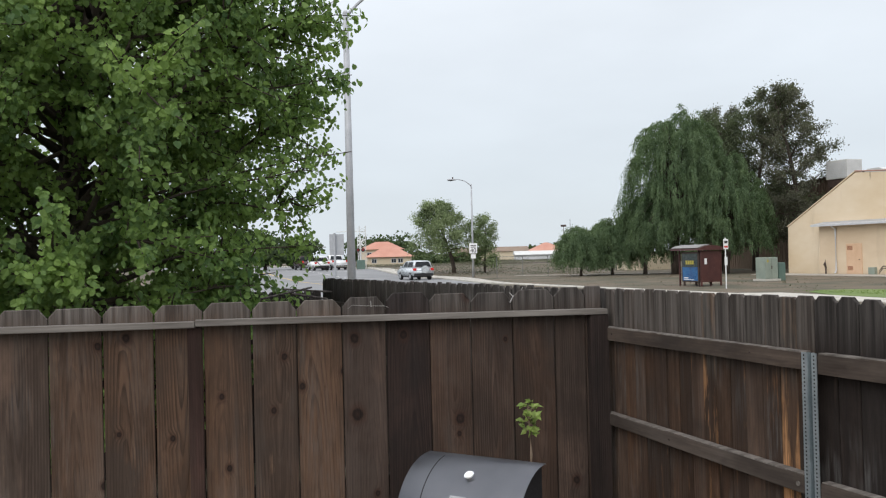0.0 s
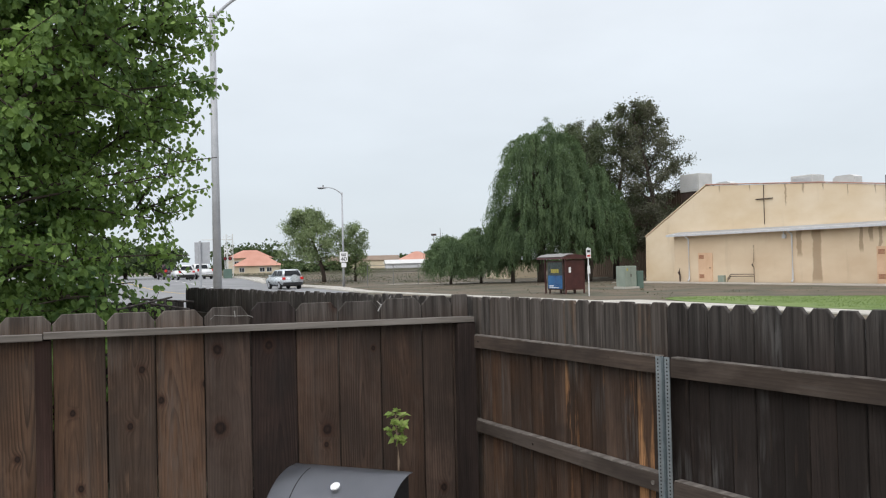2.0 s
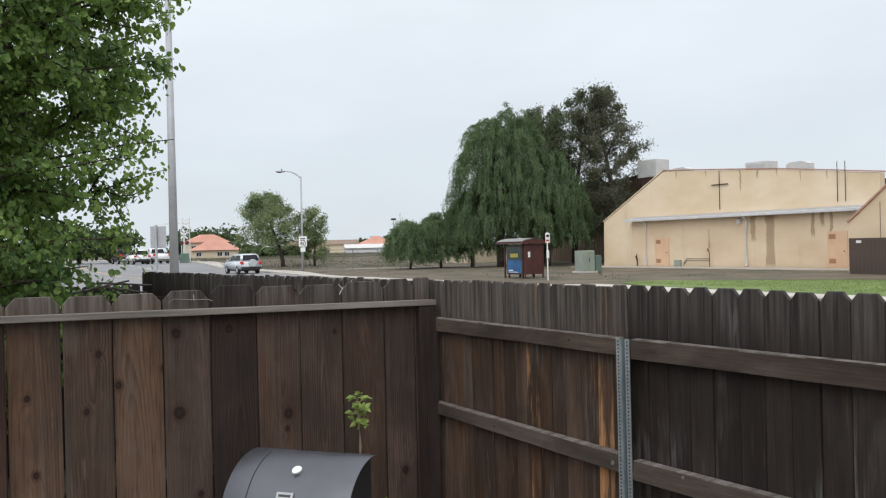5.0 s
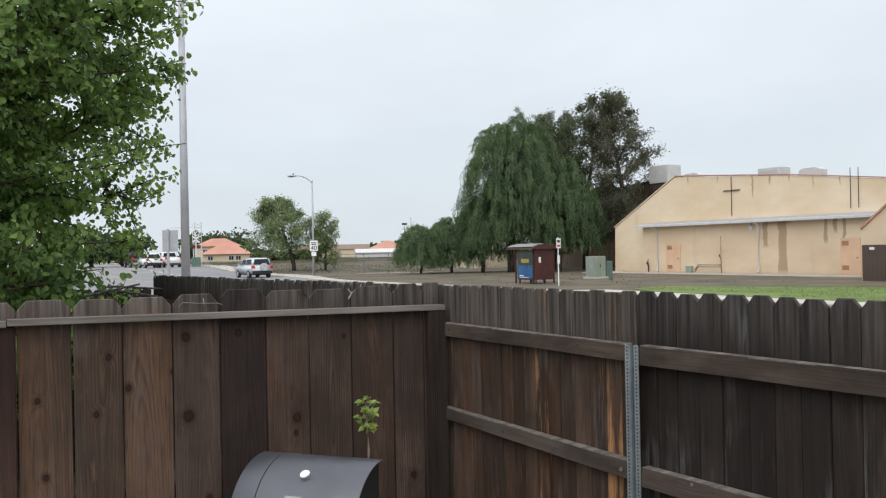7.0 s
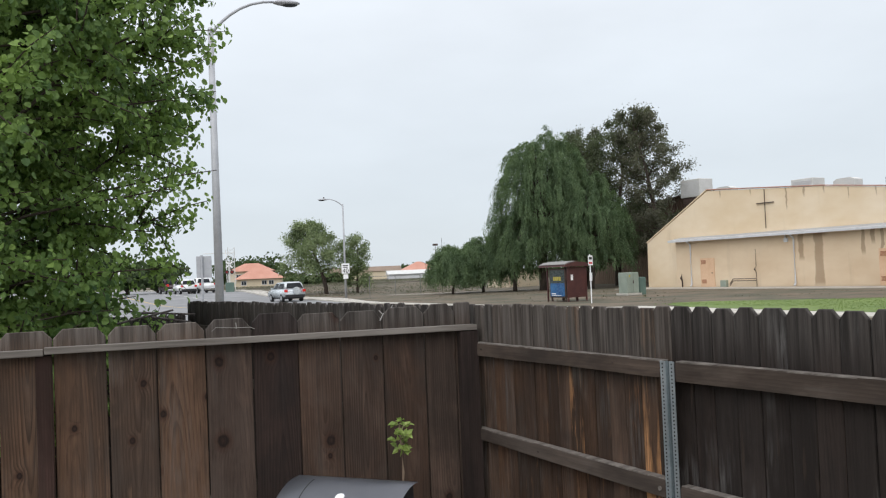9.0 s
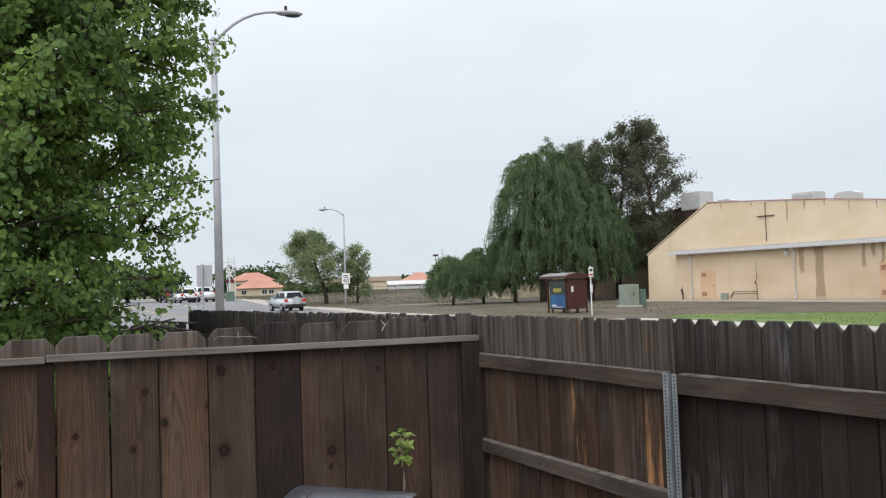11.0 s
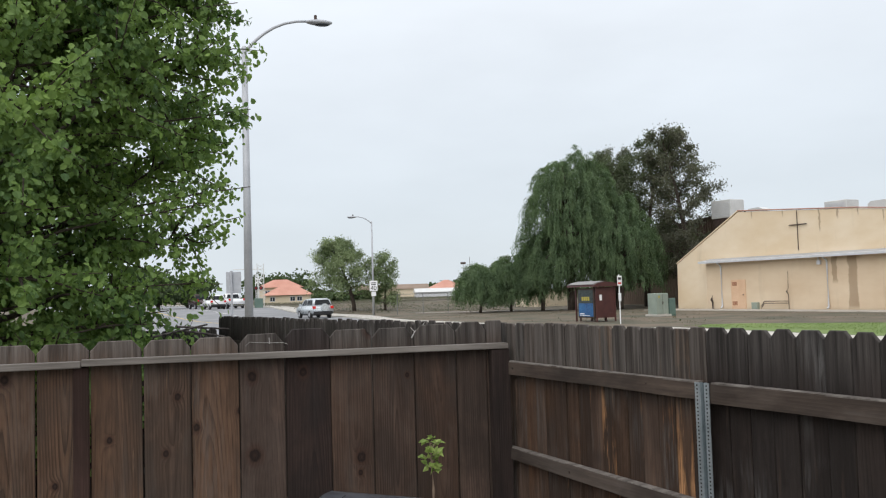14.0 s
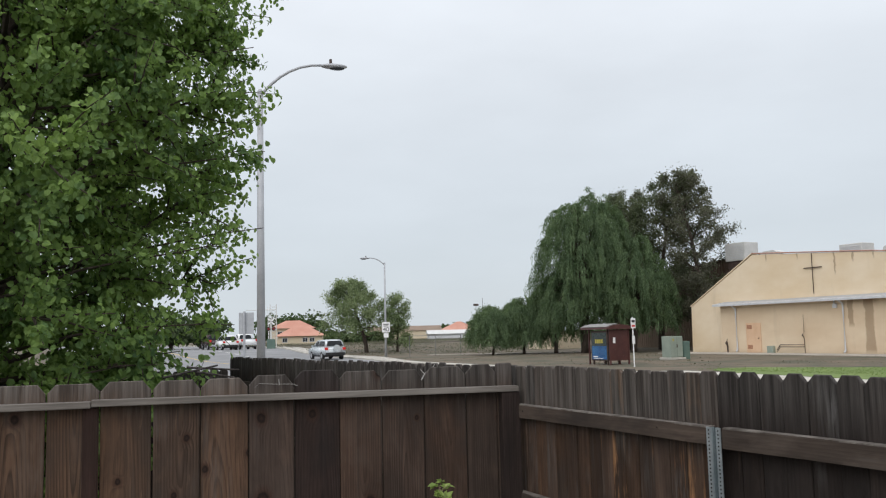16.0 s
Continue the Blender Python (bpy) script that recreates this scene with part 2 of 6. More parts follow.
def stucco(name, c1, c2, streaks=()):
    """Painted stucco; streaks: run-off stains (along, half width, top, bottom) in the thing's own metres."""
    m, n, l, b = base_nodes(name, 0.9)
    tc = n.new("ShaderNodeTexCoord").outputs["Object"]
    big = noise_of(n, l, mapped(n, l, tc, (0.25, 0.25, 0.5)), 1.0, 5)
    run = noise_of(n, l, mapped(n, l, tc, (0.9, 0.9, 0.12)), 1.0, 6, 0.65)
    fine = noise_of(n, l, tc, 22, 4)
    col = mixer(n, l, ranged(n, l, big, 0.35, 0.68), c1, c2)
    col = mixer(n, l, ranged(n, l, run, 0.58, 0.8, 0, 0.4), col, tuple(x * 0.62 for x in c1))
    sep = n.new("ShaderNodeSeparateXYZ")
    l.new(tc, sep.inputs[0])
    wob = calc(n, l, 'MULTIPLY', calc(n, l, 'SUBTRACT', noise_of(n, l, mapped(n, l, tc, (1, 1, 0.8)), 1.5, 4), 0.5), 0.5)
    y = calc(n, l, 'ADD', sep.outputs["Y"], wob)
    for along, half, top, bottom in streaks:
        d = calc(n, l, 'ABSOLUTE', calc(n, l, 'SUBTRACT', y, along))
        k = ranged(n, l, d, half * 0.75, half, 0.55, 0.0)
        k = calc(n, l, 'MULTIPLY', k, ranged(n, l, sep.outputs["Z"], bottom, bottom + 0.3, 0.0, 1.0))
        k = calc(n, l, 'MULTIPLY', k, ranged(n, l, sep.outputs["Z"], top, top + 0.05, 1.0, 0.0))
        col = mixer(n, l, k, col, (0.2, 0.12, 0.06))
    l.new(col, b.inputs["Base Color"])
    bumped(n, l, b, fine, 0.25, 0.01)
    return m


WOOD_A = wood("redwood_board", (0.033, 0.022, 0.016), (0.138, 0.088, 0.063), (0.15, 0.135, 0.122), grey_from=1.71, worn=(0.24, 0.15, 0.1), worn_from=0.88, bloom=0.25, spread=(0.74, 1.1))
# darker copy of the redwood: holds the fence corner's shade in its colour
WOOD_A_SHADED = wood("corner_shaded_redwood_board", (0.032, 0.021, 0.016), (0.095, 0.062, 0.047), (0.105, 0.095, 0.087), grey_from=1.7, worn=None, bloom=0.12, spread=(0.8, 1.15))
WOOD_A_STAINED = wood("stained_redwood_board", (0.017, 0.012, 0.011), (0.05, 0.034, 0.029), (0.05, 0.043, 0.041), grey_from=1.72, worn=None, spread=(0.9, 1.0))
WOOD_B = wood("weathered_picket", (0.012, 0.0088, 0.0078), (0.041, 0.03, 0.0255), (0.075, 0.067, 0.062), knots=False, worn=(0.085, 0.058, 0.042), worn_from=0.9, grey_from=1.66, bloom=0.5, spread=(0.5, 1.25))
WOOD_WARM = wood("brown_picket", (0.022, 0.0135, 0.0095), (0.094, 0.056, 0.037), (0.11, 0.099, 0.09), knots=False, worn=(0.3, 0.15, 0.07), worn_from=0.86, grey_from=1.57, bloom=0.45, spread=(0.55, 1.35))
WOOD_BARE = wood("bare_picket", (0.024, 0.015, 0.0105), (0.1, 0.056, 0.034), (0.11, 0.1, 0.09), knots=False, worn=(0.5, 0.26, 0.12), worn_from=0.66, grey_from=1.5)
WOOD_RAIL = wood("grey_rail_wood", (0.022, 0.016, 0.0135), (0.085, 0.066, 0.054), (0.11, 0.095, 0.084), knots=False, worn=None, grey_from=9, axis='y', bloom=0.25, grain=24.0, relief=0.2)
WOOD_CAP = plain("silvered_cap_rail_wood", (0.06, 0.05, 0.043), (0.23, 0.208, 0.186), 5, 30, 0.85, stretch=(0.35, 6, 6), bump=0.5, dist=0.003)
WOOD_POST = wood("red_brown_post_wood", (0.022, 0.011, 0.0085), (0.066, 0.031, 0.023), (0.08, 0.065, 0.05), knots=False, worn=None, grey_from=9)
STEEL = plain("galvanised_steel", (0.33, 0.38, 0.405), (0.48, 0.53, 0.555), 12, 90, 0.45, 0.75, 0.1, 0.002)
# darker steel for the post's web: the recess's shade is in the colour
STEEL_SHADED = plain("channel_shaded_steel", (0.085, 0.115, 0.125), (0.13, 0.165, 0.175), 9, 70, 0.5, 0.5, 0.1, 0.002)
DARK_HOLE = plain("dark_void", (0.015, 0.014, 0.013), (0.02, 0.02, 0.02), 4, 40, 0.9, bump=0)
GRILL_BLACK = plain("black_enamel", (0.185, 0.192, 0.215), (0.215, 0.222, 0.247), 2, 4, 0.33, 0.6, 0.0, 0.0004)
GRILL_DARK = plain("sooty_black_enamel", (0.012, 0.012, 0.013), (0.02, 0.02, 0.022), 5, 80, 0.6, bump=0)
CHROME = plain("bright_chrome", (0.75, 0.75, 0.76), (0.85, 0.85, 0.86), 6, 60, 0.15, 1.0, 0)
WHITE_FACE = plain("white_dial_face", (0.75, 0.75, 0.73), (0.82, 0.82, 0.8), 20, 90, 0.4, bump=0)
DIRT = plain("dry_ground", (0.135, 0.104, 0.071), (0.066, 0.064, 0.04), 0.33, 5.0, 0.95, bump=0.6, dist=0.06, edge=0.13)
ASPHALT = plain("grey_asphalt", (0.17, 0.175, 0.18), (0.24, 0.24, 0.245), 0.35, 14, 0.9, bump=0.4, dist=0.01)
CONCRETE_OLD = plain("aged_concrete", (0.3, 0.27, 0.23), (0.42, 0.38, 0.33), 0.6, 9, 0.9, bump=0.3, dist=0.005)
CONCRETE = plain("pale_concrete", (0.38, 0.36, 0.32), (0.48, 0.455, 0.41), 0.6, 9, 0.9, bump=0.3, dist=0.005)
PAINT_LINE = plain("worn_white_road_paint", (0.6, 0.6, 0.58), (0.75, 0.75, 0.72), 2, 20, 0.8, bump=0)
PAINT_YELLOW = plain("yellow_road_paint", (0.6, 0.38, 0.05), (0.7, 0.45, 0.08), 2, 20, 0.8, bump=0)
LAWN = plain("lawn_turf", (0.088, 0.14, 0.03), (0.15, 0.21, 0.055), 0.5, 9, 0.9, bump=0.6, dist=0.03)
BLADE = foliage("grass_blades", (0.1, 0.16, 0.032), (0.165, 0.225, 0.058), 0.25, 0.6)
SCRUB = foliage("dry_scrub", (0.085, 0.08, 0.06), (0.15, 0.138, 0.108), 0.2, 0.8)
LITTER = foliage("leaf_litter", (0.09, 0.072, 0.05), (0.16, 0.125, 0.088), 0.1, 0.8)
BARK = plain("grey_brown_bark", (0.04, 0.03, 0.024), (0.085, 0.065, 0.05), 3, 25, 0.95, stretch=(3, 3, 0.6), bump=0.8, dist=0.02)
LEAF_PEAR = foliage("pear_leaves", (0.05, 0.108, 0.045), (0.31, 0.45, 0.12), 0.45, 0.58, 1.3)
LEAF_WILLOW = foliage("willow_leaves", (0.03, 0.06, 0.032), (0.19, 0.265, 0.135), 0.35, 0.6, 0.9)
LEAF_OLIVE = foliage("dusky_olive_leaves", (0.032, 0.042, 0.025), (0.13, 0.15, 0.085), 0.25, 0.5, 0.5)
LEAF_PLUM = foliage("dark_plum_leaves", (0.036, 0.036, 0.028), (0.145, 0.14, 0.1), 0.25, 0.5, 0.4)
LEAF_PALE = foliage("pale_tree_leaves", (0.075, 0.11, 0.05), (0.3, 0.36, 0.19), 0.3, 0.55, 0.4)
LEAF_FAR = foliage("far_tree_leaves", (0.035, 0.06, 0.025), (0.07, 0.1, 0.045), 0.2, 0.7, 0.1)
LEAF_LIME = foliage("young_lime_leaves", (0.17, 0.27, 0.06), (0.42, 0.52, 0.16), 0.4, 0.45, 30)
POLE_METAL = plain("weathered_pole_steel", (0.33, 0.34, 0.36), (0.42, 0.43, 0.45), 2, 30, 0.6, 0.3, 0.1, 0.003)
MAROON = plain("maroon_painted_steel", (0.05, 0.015, 0.014), (0.075, 0.024, 0.02), 3, 40, 0.5, bump=0.05)
POSTER_BLUE = plain("blue_poster_print", (0.015, 0.055, 0.16), (0.03, 0.16, 0.36), 1.2, 30, 0.3, bump=0)
POSTER_DARK = plain("dark_teal_poster_print", (0.018, 0.028, 0.03), (0.04, 0.055, 0.05), 2, 30, 0.3, bump=0)
PRINT_YELLOW = plain("yellow_print", (0.3, 0.26, 0.04), (0.42, 0.35, 0.06), 4, 40, 0.4, bump=0)
SIGN_WHITE = plain("white_sign_sheet", (0.72, 0.72, 0.72), (0.8, 0.8, 0.8), 5, 50, 0.5, bump=0)
SIGN_BLACK = plain("black_sign_print", (0.02, 0.02, 0.02), (0.03, 0.03, 0.03), 5, 50, 0.5, bump=0)
SIGN_RED = plain("red_sign_print", (0.5, 0.04, 0.03), (0.6, 0.06, 0.05), 5, 50, 0.5, bump=0)
CABINET = plain("grey_green_cabinet_paint", (0.2, 0.24, 0.2), (0.27, 0.31, 0.26), 1.5, 20, 0.6, bump=0.05)
CABINET_DARK = plain("dark_green_cabinet_paint", (0.08, 0.13, 0.11), (0.11, 0.17, 0.14), 1.5, 20, 0.6, bump=0.05)
STUCCO = stucco("tan_stucco", (0.62, 0.475, 0.325), (0.72, 0.59, 0.43), ((34.7, 0.36, 3.4, 0.1), (35.9, 0.22, 3.4, 1.7), (30.45, 0.1, 3.6, 0.2), (31.0, 0.14, 3.6, 2.5), (31.7, 0.12, 3.6, 1.9), (35.0, 1.1, 3.5, 3.1)))
STUCCO_UP = stucco("pale_gold_stucco", (0.71, 0.56, 0.375), (0.81, 0.685, 0.52), ((37.4, 0.07, 6.6, 5.0), (33.0, 0.05, 6.0, 5.3), (40.3, 0.06, 6.75, 6.2), (36.1, 0.08, 6.4, 5.7), (34.6, 0.05, 6.25, 5.8), (31.2, 0.06, 5.85, 5.3), (42.9, 0.07, 6.85, 6.3)))
COPING = plain("red_tile_coping", (0.38, 0.2, 0.15), (0.5, 0.3, 0.24), 1.5, 12, 0.85)
GUTTER = plain("white_gutter_metal", (0.5, 0.51, 0.53), (0.6, 0.61, 0.63), 2, 20, 0.5, bump=0.05)
DOOR_PINK = plain("peach_door_paint", (0.6, 0.38, 0.24), (0.68, 0.45, 0.3), 1.5, 20, 0.6, bump=0.05)
LOUVRE = plain("brown_louvre", (0.3, 0.13, 0.07), (0.36, 0.17, 0.1), 5, 40, 0.7, bump=0)
IRON = plain("dark_iron", (0.05, 0.035, 0.03), (0.09, 0.06, 0.05), 4, 40, 0.7, 0.4)
GATE_WOOD = plain("dark_brown_gate_boards", (0.05, 0.034, 0.028), (0.1, 0.075, 0.062), 1.0, 12, 0.85, stretch=(3, 3, 0.5))
SIDING = plain("brown_ribbed_siding", (0.07, 0.045, 0.032), (0.1, 0.066, 0.048), 0.4, 9, 0.7, stretch=(1, 1, 0.3))
SIDING_TAN = plain("tan_ribbed_siding", (0.17, 0.12, 0.085), (0.22, 0.16, 0.115), 0.4, 9, 0.75, stretch=(1, 1, 0.3))
AC_METAL = plain("pale_rooftop_metal", (0.52, 0.52, 0.5), (0.62, 0.62, 0.6), 1.2, 15, 0.6, 0.2, 0.05)
ROOF_TILE = plain("salmon_roof_tiles", (0.42, 0.2, 0.145), (0.5, 0.27, 0.205), 0.4, 5, 0.9, bump=0.5, dist=0.05)
HOUSE_WALL = plain("cream_house_stucco", (0.55, 0.46, 0.33), (0.62, 0.53, 0.4), 0.5, 8, 0.9)
CAR_WHITE = plain("white_car_paint", (0.78, 0.79, 0.8), (0.82, 0.83, 0.84), 1, 40, 0.22, bump=0)
CAR_SILVER = plain("silver_blue_car_paint", (0.5, 0.55, 0.58), (0.57, 0.61, 0.64), 1, 40, 0.28, 0.4, bump=0)
CAR_DARK = plain("dark_maroon_car_paint", (0.03, 0.016, 0.018), (0.045, 0.022, 0.024), 1, 40, 0.25, bump=0)
CAR_TRIM = plain("black_car_plastic", (0.015, 0.015, 0.016), (0.025, 0.025, 0.026), 3, 40, 0.6, bump=0)
TYRE = plain("tyre_rubber", (0.018, 0.018, 0.018), (0.03, 0.03, 0.03), 6, 60, 0.9, bump=0)
LAMP_RED = plain("red_lens", (0.55, 0.02, 0.02), (0.65, 0.04, 0.03), 6, 60, 0.2, bump=0)
SIGNAL_RED = plain("dark_red_lens", (0.16, 0.012, 0.012), (0.2, 0.016, 0.015), 6, 60, 0.25, bump=0)
GLASS_DARK = glass_dark("tinted_glass")
CHAIN = plain("dull_chain_link", (0.14, 0.145, 0.14), (0.2, 0.205, 0.2), 5, 40, 0.7, 0.3, bump=0)
WALL_FAR = plain("grey_block_wall", (0.13, 0.115, 0.1), (0.17, 0.15, 0.13), 0.3, 4, 0.95)
WIRE = plain("pale_wire", (0.22, 0.21, 0.2), (0.3, 0.29, 0.275), 10, 60, 0.5, 0.6, bump=0)


# ---- mesh helpers ----
def part(name, bm, material, parent=None, label="", at=None, smooth=False):
    """One mesh object from a bmesh, under a thing or a part."""
    me = bpy.data.meshes.new(name)
    bm.to_mesh(me)
    bm.free()
    if smooth:
        for p in me.polygons:
            p.use_smooth = True
    me.materials.append(material)
    ob = new(name, me)
    if parent is not None:
        ob.parent = parent
    if at is not None:
        ob.matrix_basis = at
    if label:
        ob["label"] = label
    return ob


def share(name, me, parent, at):
    ob = new(name, me)
    ob.parent = parent
    ob.matrix_basis = at
    return ob


def thing(name, at, label, category, group="", kind=""):
    ob = new(name)
    ob.matrix_basis = at
    return tagged(ob, label, category, group, kind)


def box(bm, x0, x1, y0, y1, z0, z1, bevel=0.0):
    r = bmesh.ops.create_cube(bm, size=1.0, matrix=Matrix.LocRotScale(((x0 + x1) / 2, (y0 + y1) / 2, (z0 + z1) / 2), None, (x1 - x0, y1 - y0, z1 - z0)))
    if bevel:
        es = list({e for v in r["verts"] for e in v.link_edges})
        bmesh.ops.bevel(bm, geom=es, offset=bevel, segments=2, affect='EDGES', profile=0.6)
    return bm


def rod(bm, p, q, r0, r1=None, n=10):
    p, q = Vector(p), Vector(q)
    d = q - p
    m = Matrix.Translation((p + q) / 2) @ d.to_track_quat('Z', 'Y').to_matrix().to_4x4()
    bmesh.ops.create_cone(bm, cap_ends=True, segments=n, radius1=r0, radius2=r0 if r1 is None else r1, depth=d.length, matrix=m)
    return bm


def tube(bm, pts, radii, n=8):
    """A swept round limb through points."""
    rings = []
    pts = [Vector(p) for p in pts]
    for i, p in enumerate(pts):
        d = (pts[min(i + 1, len(pts) - 1)] - pts[max(i - 1, 0)]).normalized()
        q = d.to_track_quat('Z', 'Y')
        rings.append([bm.verts.new(p + q @ Vector((math.cos(6.28318 * k / n), math.sin(6.28318 * k / n), 0)) * radii[i]) for k in range(n)])
    for a, b in zip(rings, rings[1:]):
        for k in range(n):
            bm.faces.new((a[k], a[(k + 1) % n], b[(k + 1) % n], b[k]))
    bm.faces.new(rings[-1])
    bm.faces.new(rings[0][::-1])
    return bm


def prism(bm, outline, axis, lo, hi):
    """An outline of 2D points pushed along an axis ('x','y','z') from lo to hi."""
    def at(p, k):
        return {'x': (k, p[0], p[1]), 'y': (p[0], k, p[1]), 'z': (p[0], p[1], k)}[axis]
    a = [bm.verts.new(at(p, lo)) for p in outline]
    b = [bm.verts.new(at(p, hi)) for p in outline]
    bm.faces.new(a[::-1])
    bm.faces.new(b)
    for i in range(len(a)):
        j = (i + 1) % len(a)
        bm.faces.new((a[i], a[j], b[j], b[i]))
    bmesh.ops.recalc_face_normals(bm, faces=bm.faces[:])
    return bm


def leaf_mesh(name, pos, size, rng, material, parent, droop=0.3, wide=0.62, along=None, label="", face=None, round_=False):
    """Many folded leaves in one crown; face: the way that their upper sides tend to look."""
    n = len(pos)
    pos = np.asarray(pos, float)
    if along is None:
        d = rng.normal(size=(n, 3))
        d[:, 2] -= droop * 2.0
    else:
        d = np.asarray(along, float) + rng.normal(size=(n, 3)) * 0.25
    d /= np.linalg.norm(d, axis=1)[:, None]
    s = rng.normal(size=(n, 3)) if face is None else np.cross(np.asarray(face, float) + rng.normal(size=(n, 3)) * 0.55, d)
    s -= (s * d).sum(1)[:, None] * d
    s /= np.linalg.norm(s, axis=1)[:, None]
    u = np.cross(d, s)
    L = (size * rng.uniform(0.6, 1.25, n))[:, None]
    W = L * wide * 0.5
    base, tip = pos, pos + d * L
    mid = pos + d * L * 0.38
    if round_:
        v = np.stack([base, pos + d * L * 0.2 + s * W * 0.92 + u * W * 0.16, pos + d * L * 0.62 + s * W * 0.86 + u * W * 0.14, tip - u * W * 0.2,
                      pos + d * L * 0.62 - s * W * 0.86 + u * W * 0.14, pos + d * L * 0.2 - s * W * 0.92 + u * W * 0.16], axis=1).reshape(-1, 3)
    else:
        v = np.stack([base, mid + s * W + u * W * 0.35, mid + d * L * 0.3 + s * W * 0.6 + u * W * 0.2, tip - u * W * 0.25,
                      mid + d * L * 0.3 - s * W * 0.6 + u * W * 0.2, mid - s * W + u * W * 0.35], axis=1).reshape(-1, 3)
    i = (np.arange(n) * 6)[:, None]
    f = np.concatenate([i + np.array([[0, 1, 2, 3]]), i + np.array([[0, 3, 4, 5]])], axis=1).reshape(-1, 4)
    me = bpy.data.meshes.new(name)
    me.from_pydata(v.tolist(), [], f.tolist())
    me.materials.append(material)
    ob = new(name, me)
    ob.parent = parent
    if label:
        ob["label"] = label
    return ob


def lettering(name, text, size, material, parent, at):
    cu = bpy.data.curves.new(name, 'FONT')
    cu.body, cu.size, cu.align_x, cu.align_y, cu.extrude = text, size, 'CENTER', 'CENTER', 0.004
    tmp = bpy.data.objects.new(name, cu)
    scene.collection.objects.link(tmp)
    bpy.context.view_layer.update()
    me = bpy.data.meshes.new_from_object(tmp.evaluated_get(bpy.context.evaluated_depsgraph_get()))
    bpy.data.objects.remove(tmp)
    me.materials.clear()
    me.materials.append(material)
    ob = new(name, me)
    ob.parent, ob.matrix_basis = parent, at
    return ob


STREET = pose(0, 0, 0, 0, 0, 21)  # x across the street, y along it and away


def smooth01(x):
    x = min(max(x, 0.0), 1.0)
    return x * x * (3 - 2 * x)


def bend(a):
    """The far kerb swings out along the street."""
    return 2.9 * smooth01((a - 50) / 24) + 3.6 * smooth01((a - 78) / 40)


def pave_back(a):
    """Back edge of the pavement across the street."""
    return 24.3 + 4.1 * smooth01((a - 50) / 22) + 3.6 * smooth01((a - 78) / 40)


def lift(a):
    """The road climbs gently to the railway crossing."""
    return 0.65 * smooth01((a - 74) / 28)


def ground_z(b, a):
    return lift(a) - 0.06 + 0.17 * smooth01((b - pave_back(a) + 0.9) / 0.8) + 0.05 * smooth01((7.0 - b) / 1.0)


def street(b, a, z=None, rz=0.0):
    return STREET @ pose(b, a, ground_z(b, a) if z is None else z, 0, 0, rz)


# ---- ground, road, pavement ----
def sheet(name, bs, as_, zf, material, label, category, kind="structure", thick=0.0):
    bm = bmesh.new()
    g = [[bm.verts.new((b, a, zf(b, a))) for b in bs] for a in as_]
    for r, q in zip(g, g[1:]):
        for k in range(len(bs) - 1):
            bm.faces.new((r[k], r[k + 1], q[k + 1], q[k]))
    if thick:
        bmesh.ops.solidify(bm, geom=bm.faces[:], thickness=thick)
    ob = part(name, bm, material, None, "", STREET, True)
    return tagged(ob, label, category, kind=kind)


ALONG = [-40, -20, 0, 20, 30, 40, 50, 60, 68, 74, 78, 82, 86, 90, 94, 98, 102, 110, 130, 160, 220, 400]
sheet("ground", [-2500, -800, -200, -60, -20, 0, 3, 6, 6.5, 7, 12, 18, 24, 25.5, 26, 26.5, 27, 27.5, 28, 28.5, 29, 35, 40, 48, 60, 90, 150, 300, 900, 2500],
      [-2500, -400, -120] + ALONG + [900, 3500], ground_z, DIRT, "dry bare ground with patchy weeds", "ground")
def road_z(b, a):
    return lift(a) + 0.002


bm = bmesh.new()
rows = [[bm.verts.new((b if b < 23 else 23.6 + bend(a), a, road_z(b, a))) for b in (7.2, 11, 15, 19, 22, 23.6)] for a in range(-40, 401, 4)]
for r, q in zip(rows, rows[1:]):
    for k in range(5):
        bm.faces.new((r[k], r[k + 1], q[k + 1], q[k]))
tagged(part("road", bm, ASPHALT, None, "", STREET, True), "wide grey asphalt road climbing to a railway crossing", "road", kind="structure")
def strip(name, profile, material, label, category):
    """A cross-section (across, height) drawn along the road."""
    bm = bmesh.new()
    rows = [[bm.verts.new((b if b < 20 else (23.6 + bend(a)) * (1 - (b - 23.6) / 0.7) + pave_back(a) * (b - 23.6) / 0.7, a, lift(a) + z)) for b, z in profile] for a in range(-40, 401, 4)]
    for r, q in zip(rows, rows[1:]):
        for k in range(len(profile) - 1):
            bm.faces.new((r[k], q[k], q[k + 1], r[k + 1]))
    bmesh.ops.recalc_face_normals(bm, faces=bm.faces[:])
    return tagged(part(name, bm, material, None, "", STREET), label, category, kind="structure")


strip("pavement", [(23.6, -0.05), (23.6, 0.11), (23.62, 0.13), (24.0, 0.132), (24.3, 0.135), (24.3, -0.05)], CONCRETE, "pale concrete pavement with a raised kerb", "pavement")
pav = bpy.data.objects["pavement"]
bm = bmesh.new()
for a in range(-10, 120, 2):
    box(bm, 23.64 + bend(a), pave_back(a) - 0.01, a - 0.012, a + 0.012, lift(a) + 0.128, lift(a) + 0.139)
part("joint", bm, WALL_FAR, pav, "dark scored joints")
strip("kerb", [(6.9, -0.05), (6.9, 0.12), (7.17, 0.12), (7.2, 0.1), (7.2, -0.05)], CONCRETE, "pale concrete kerb of the road", "kerb")
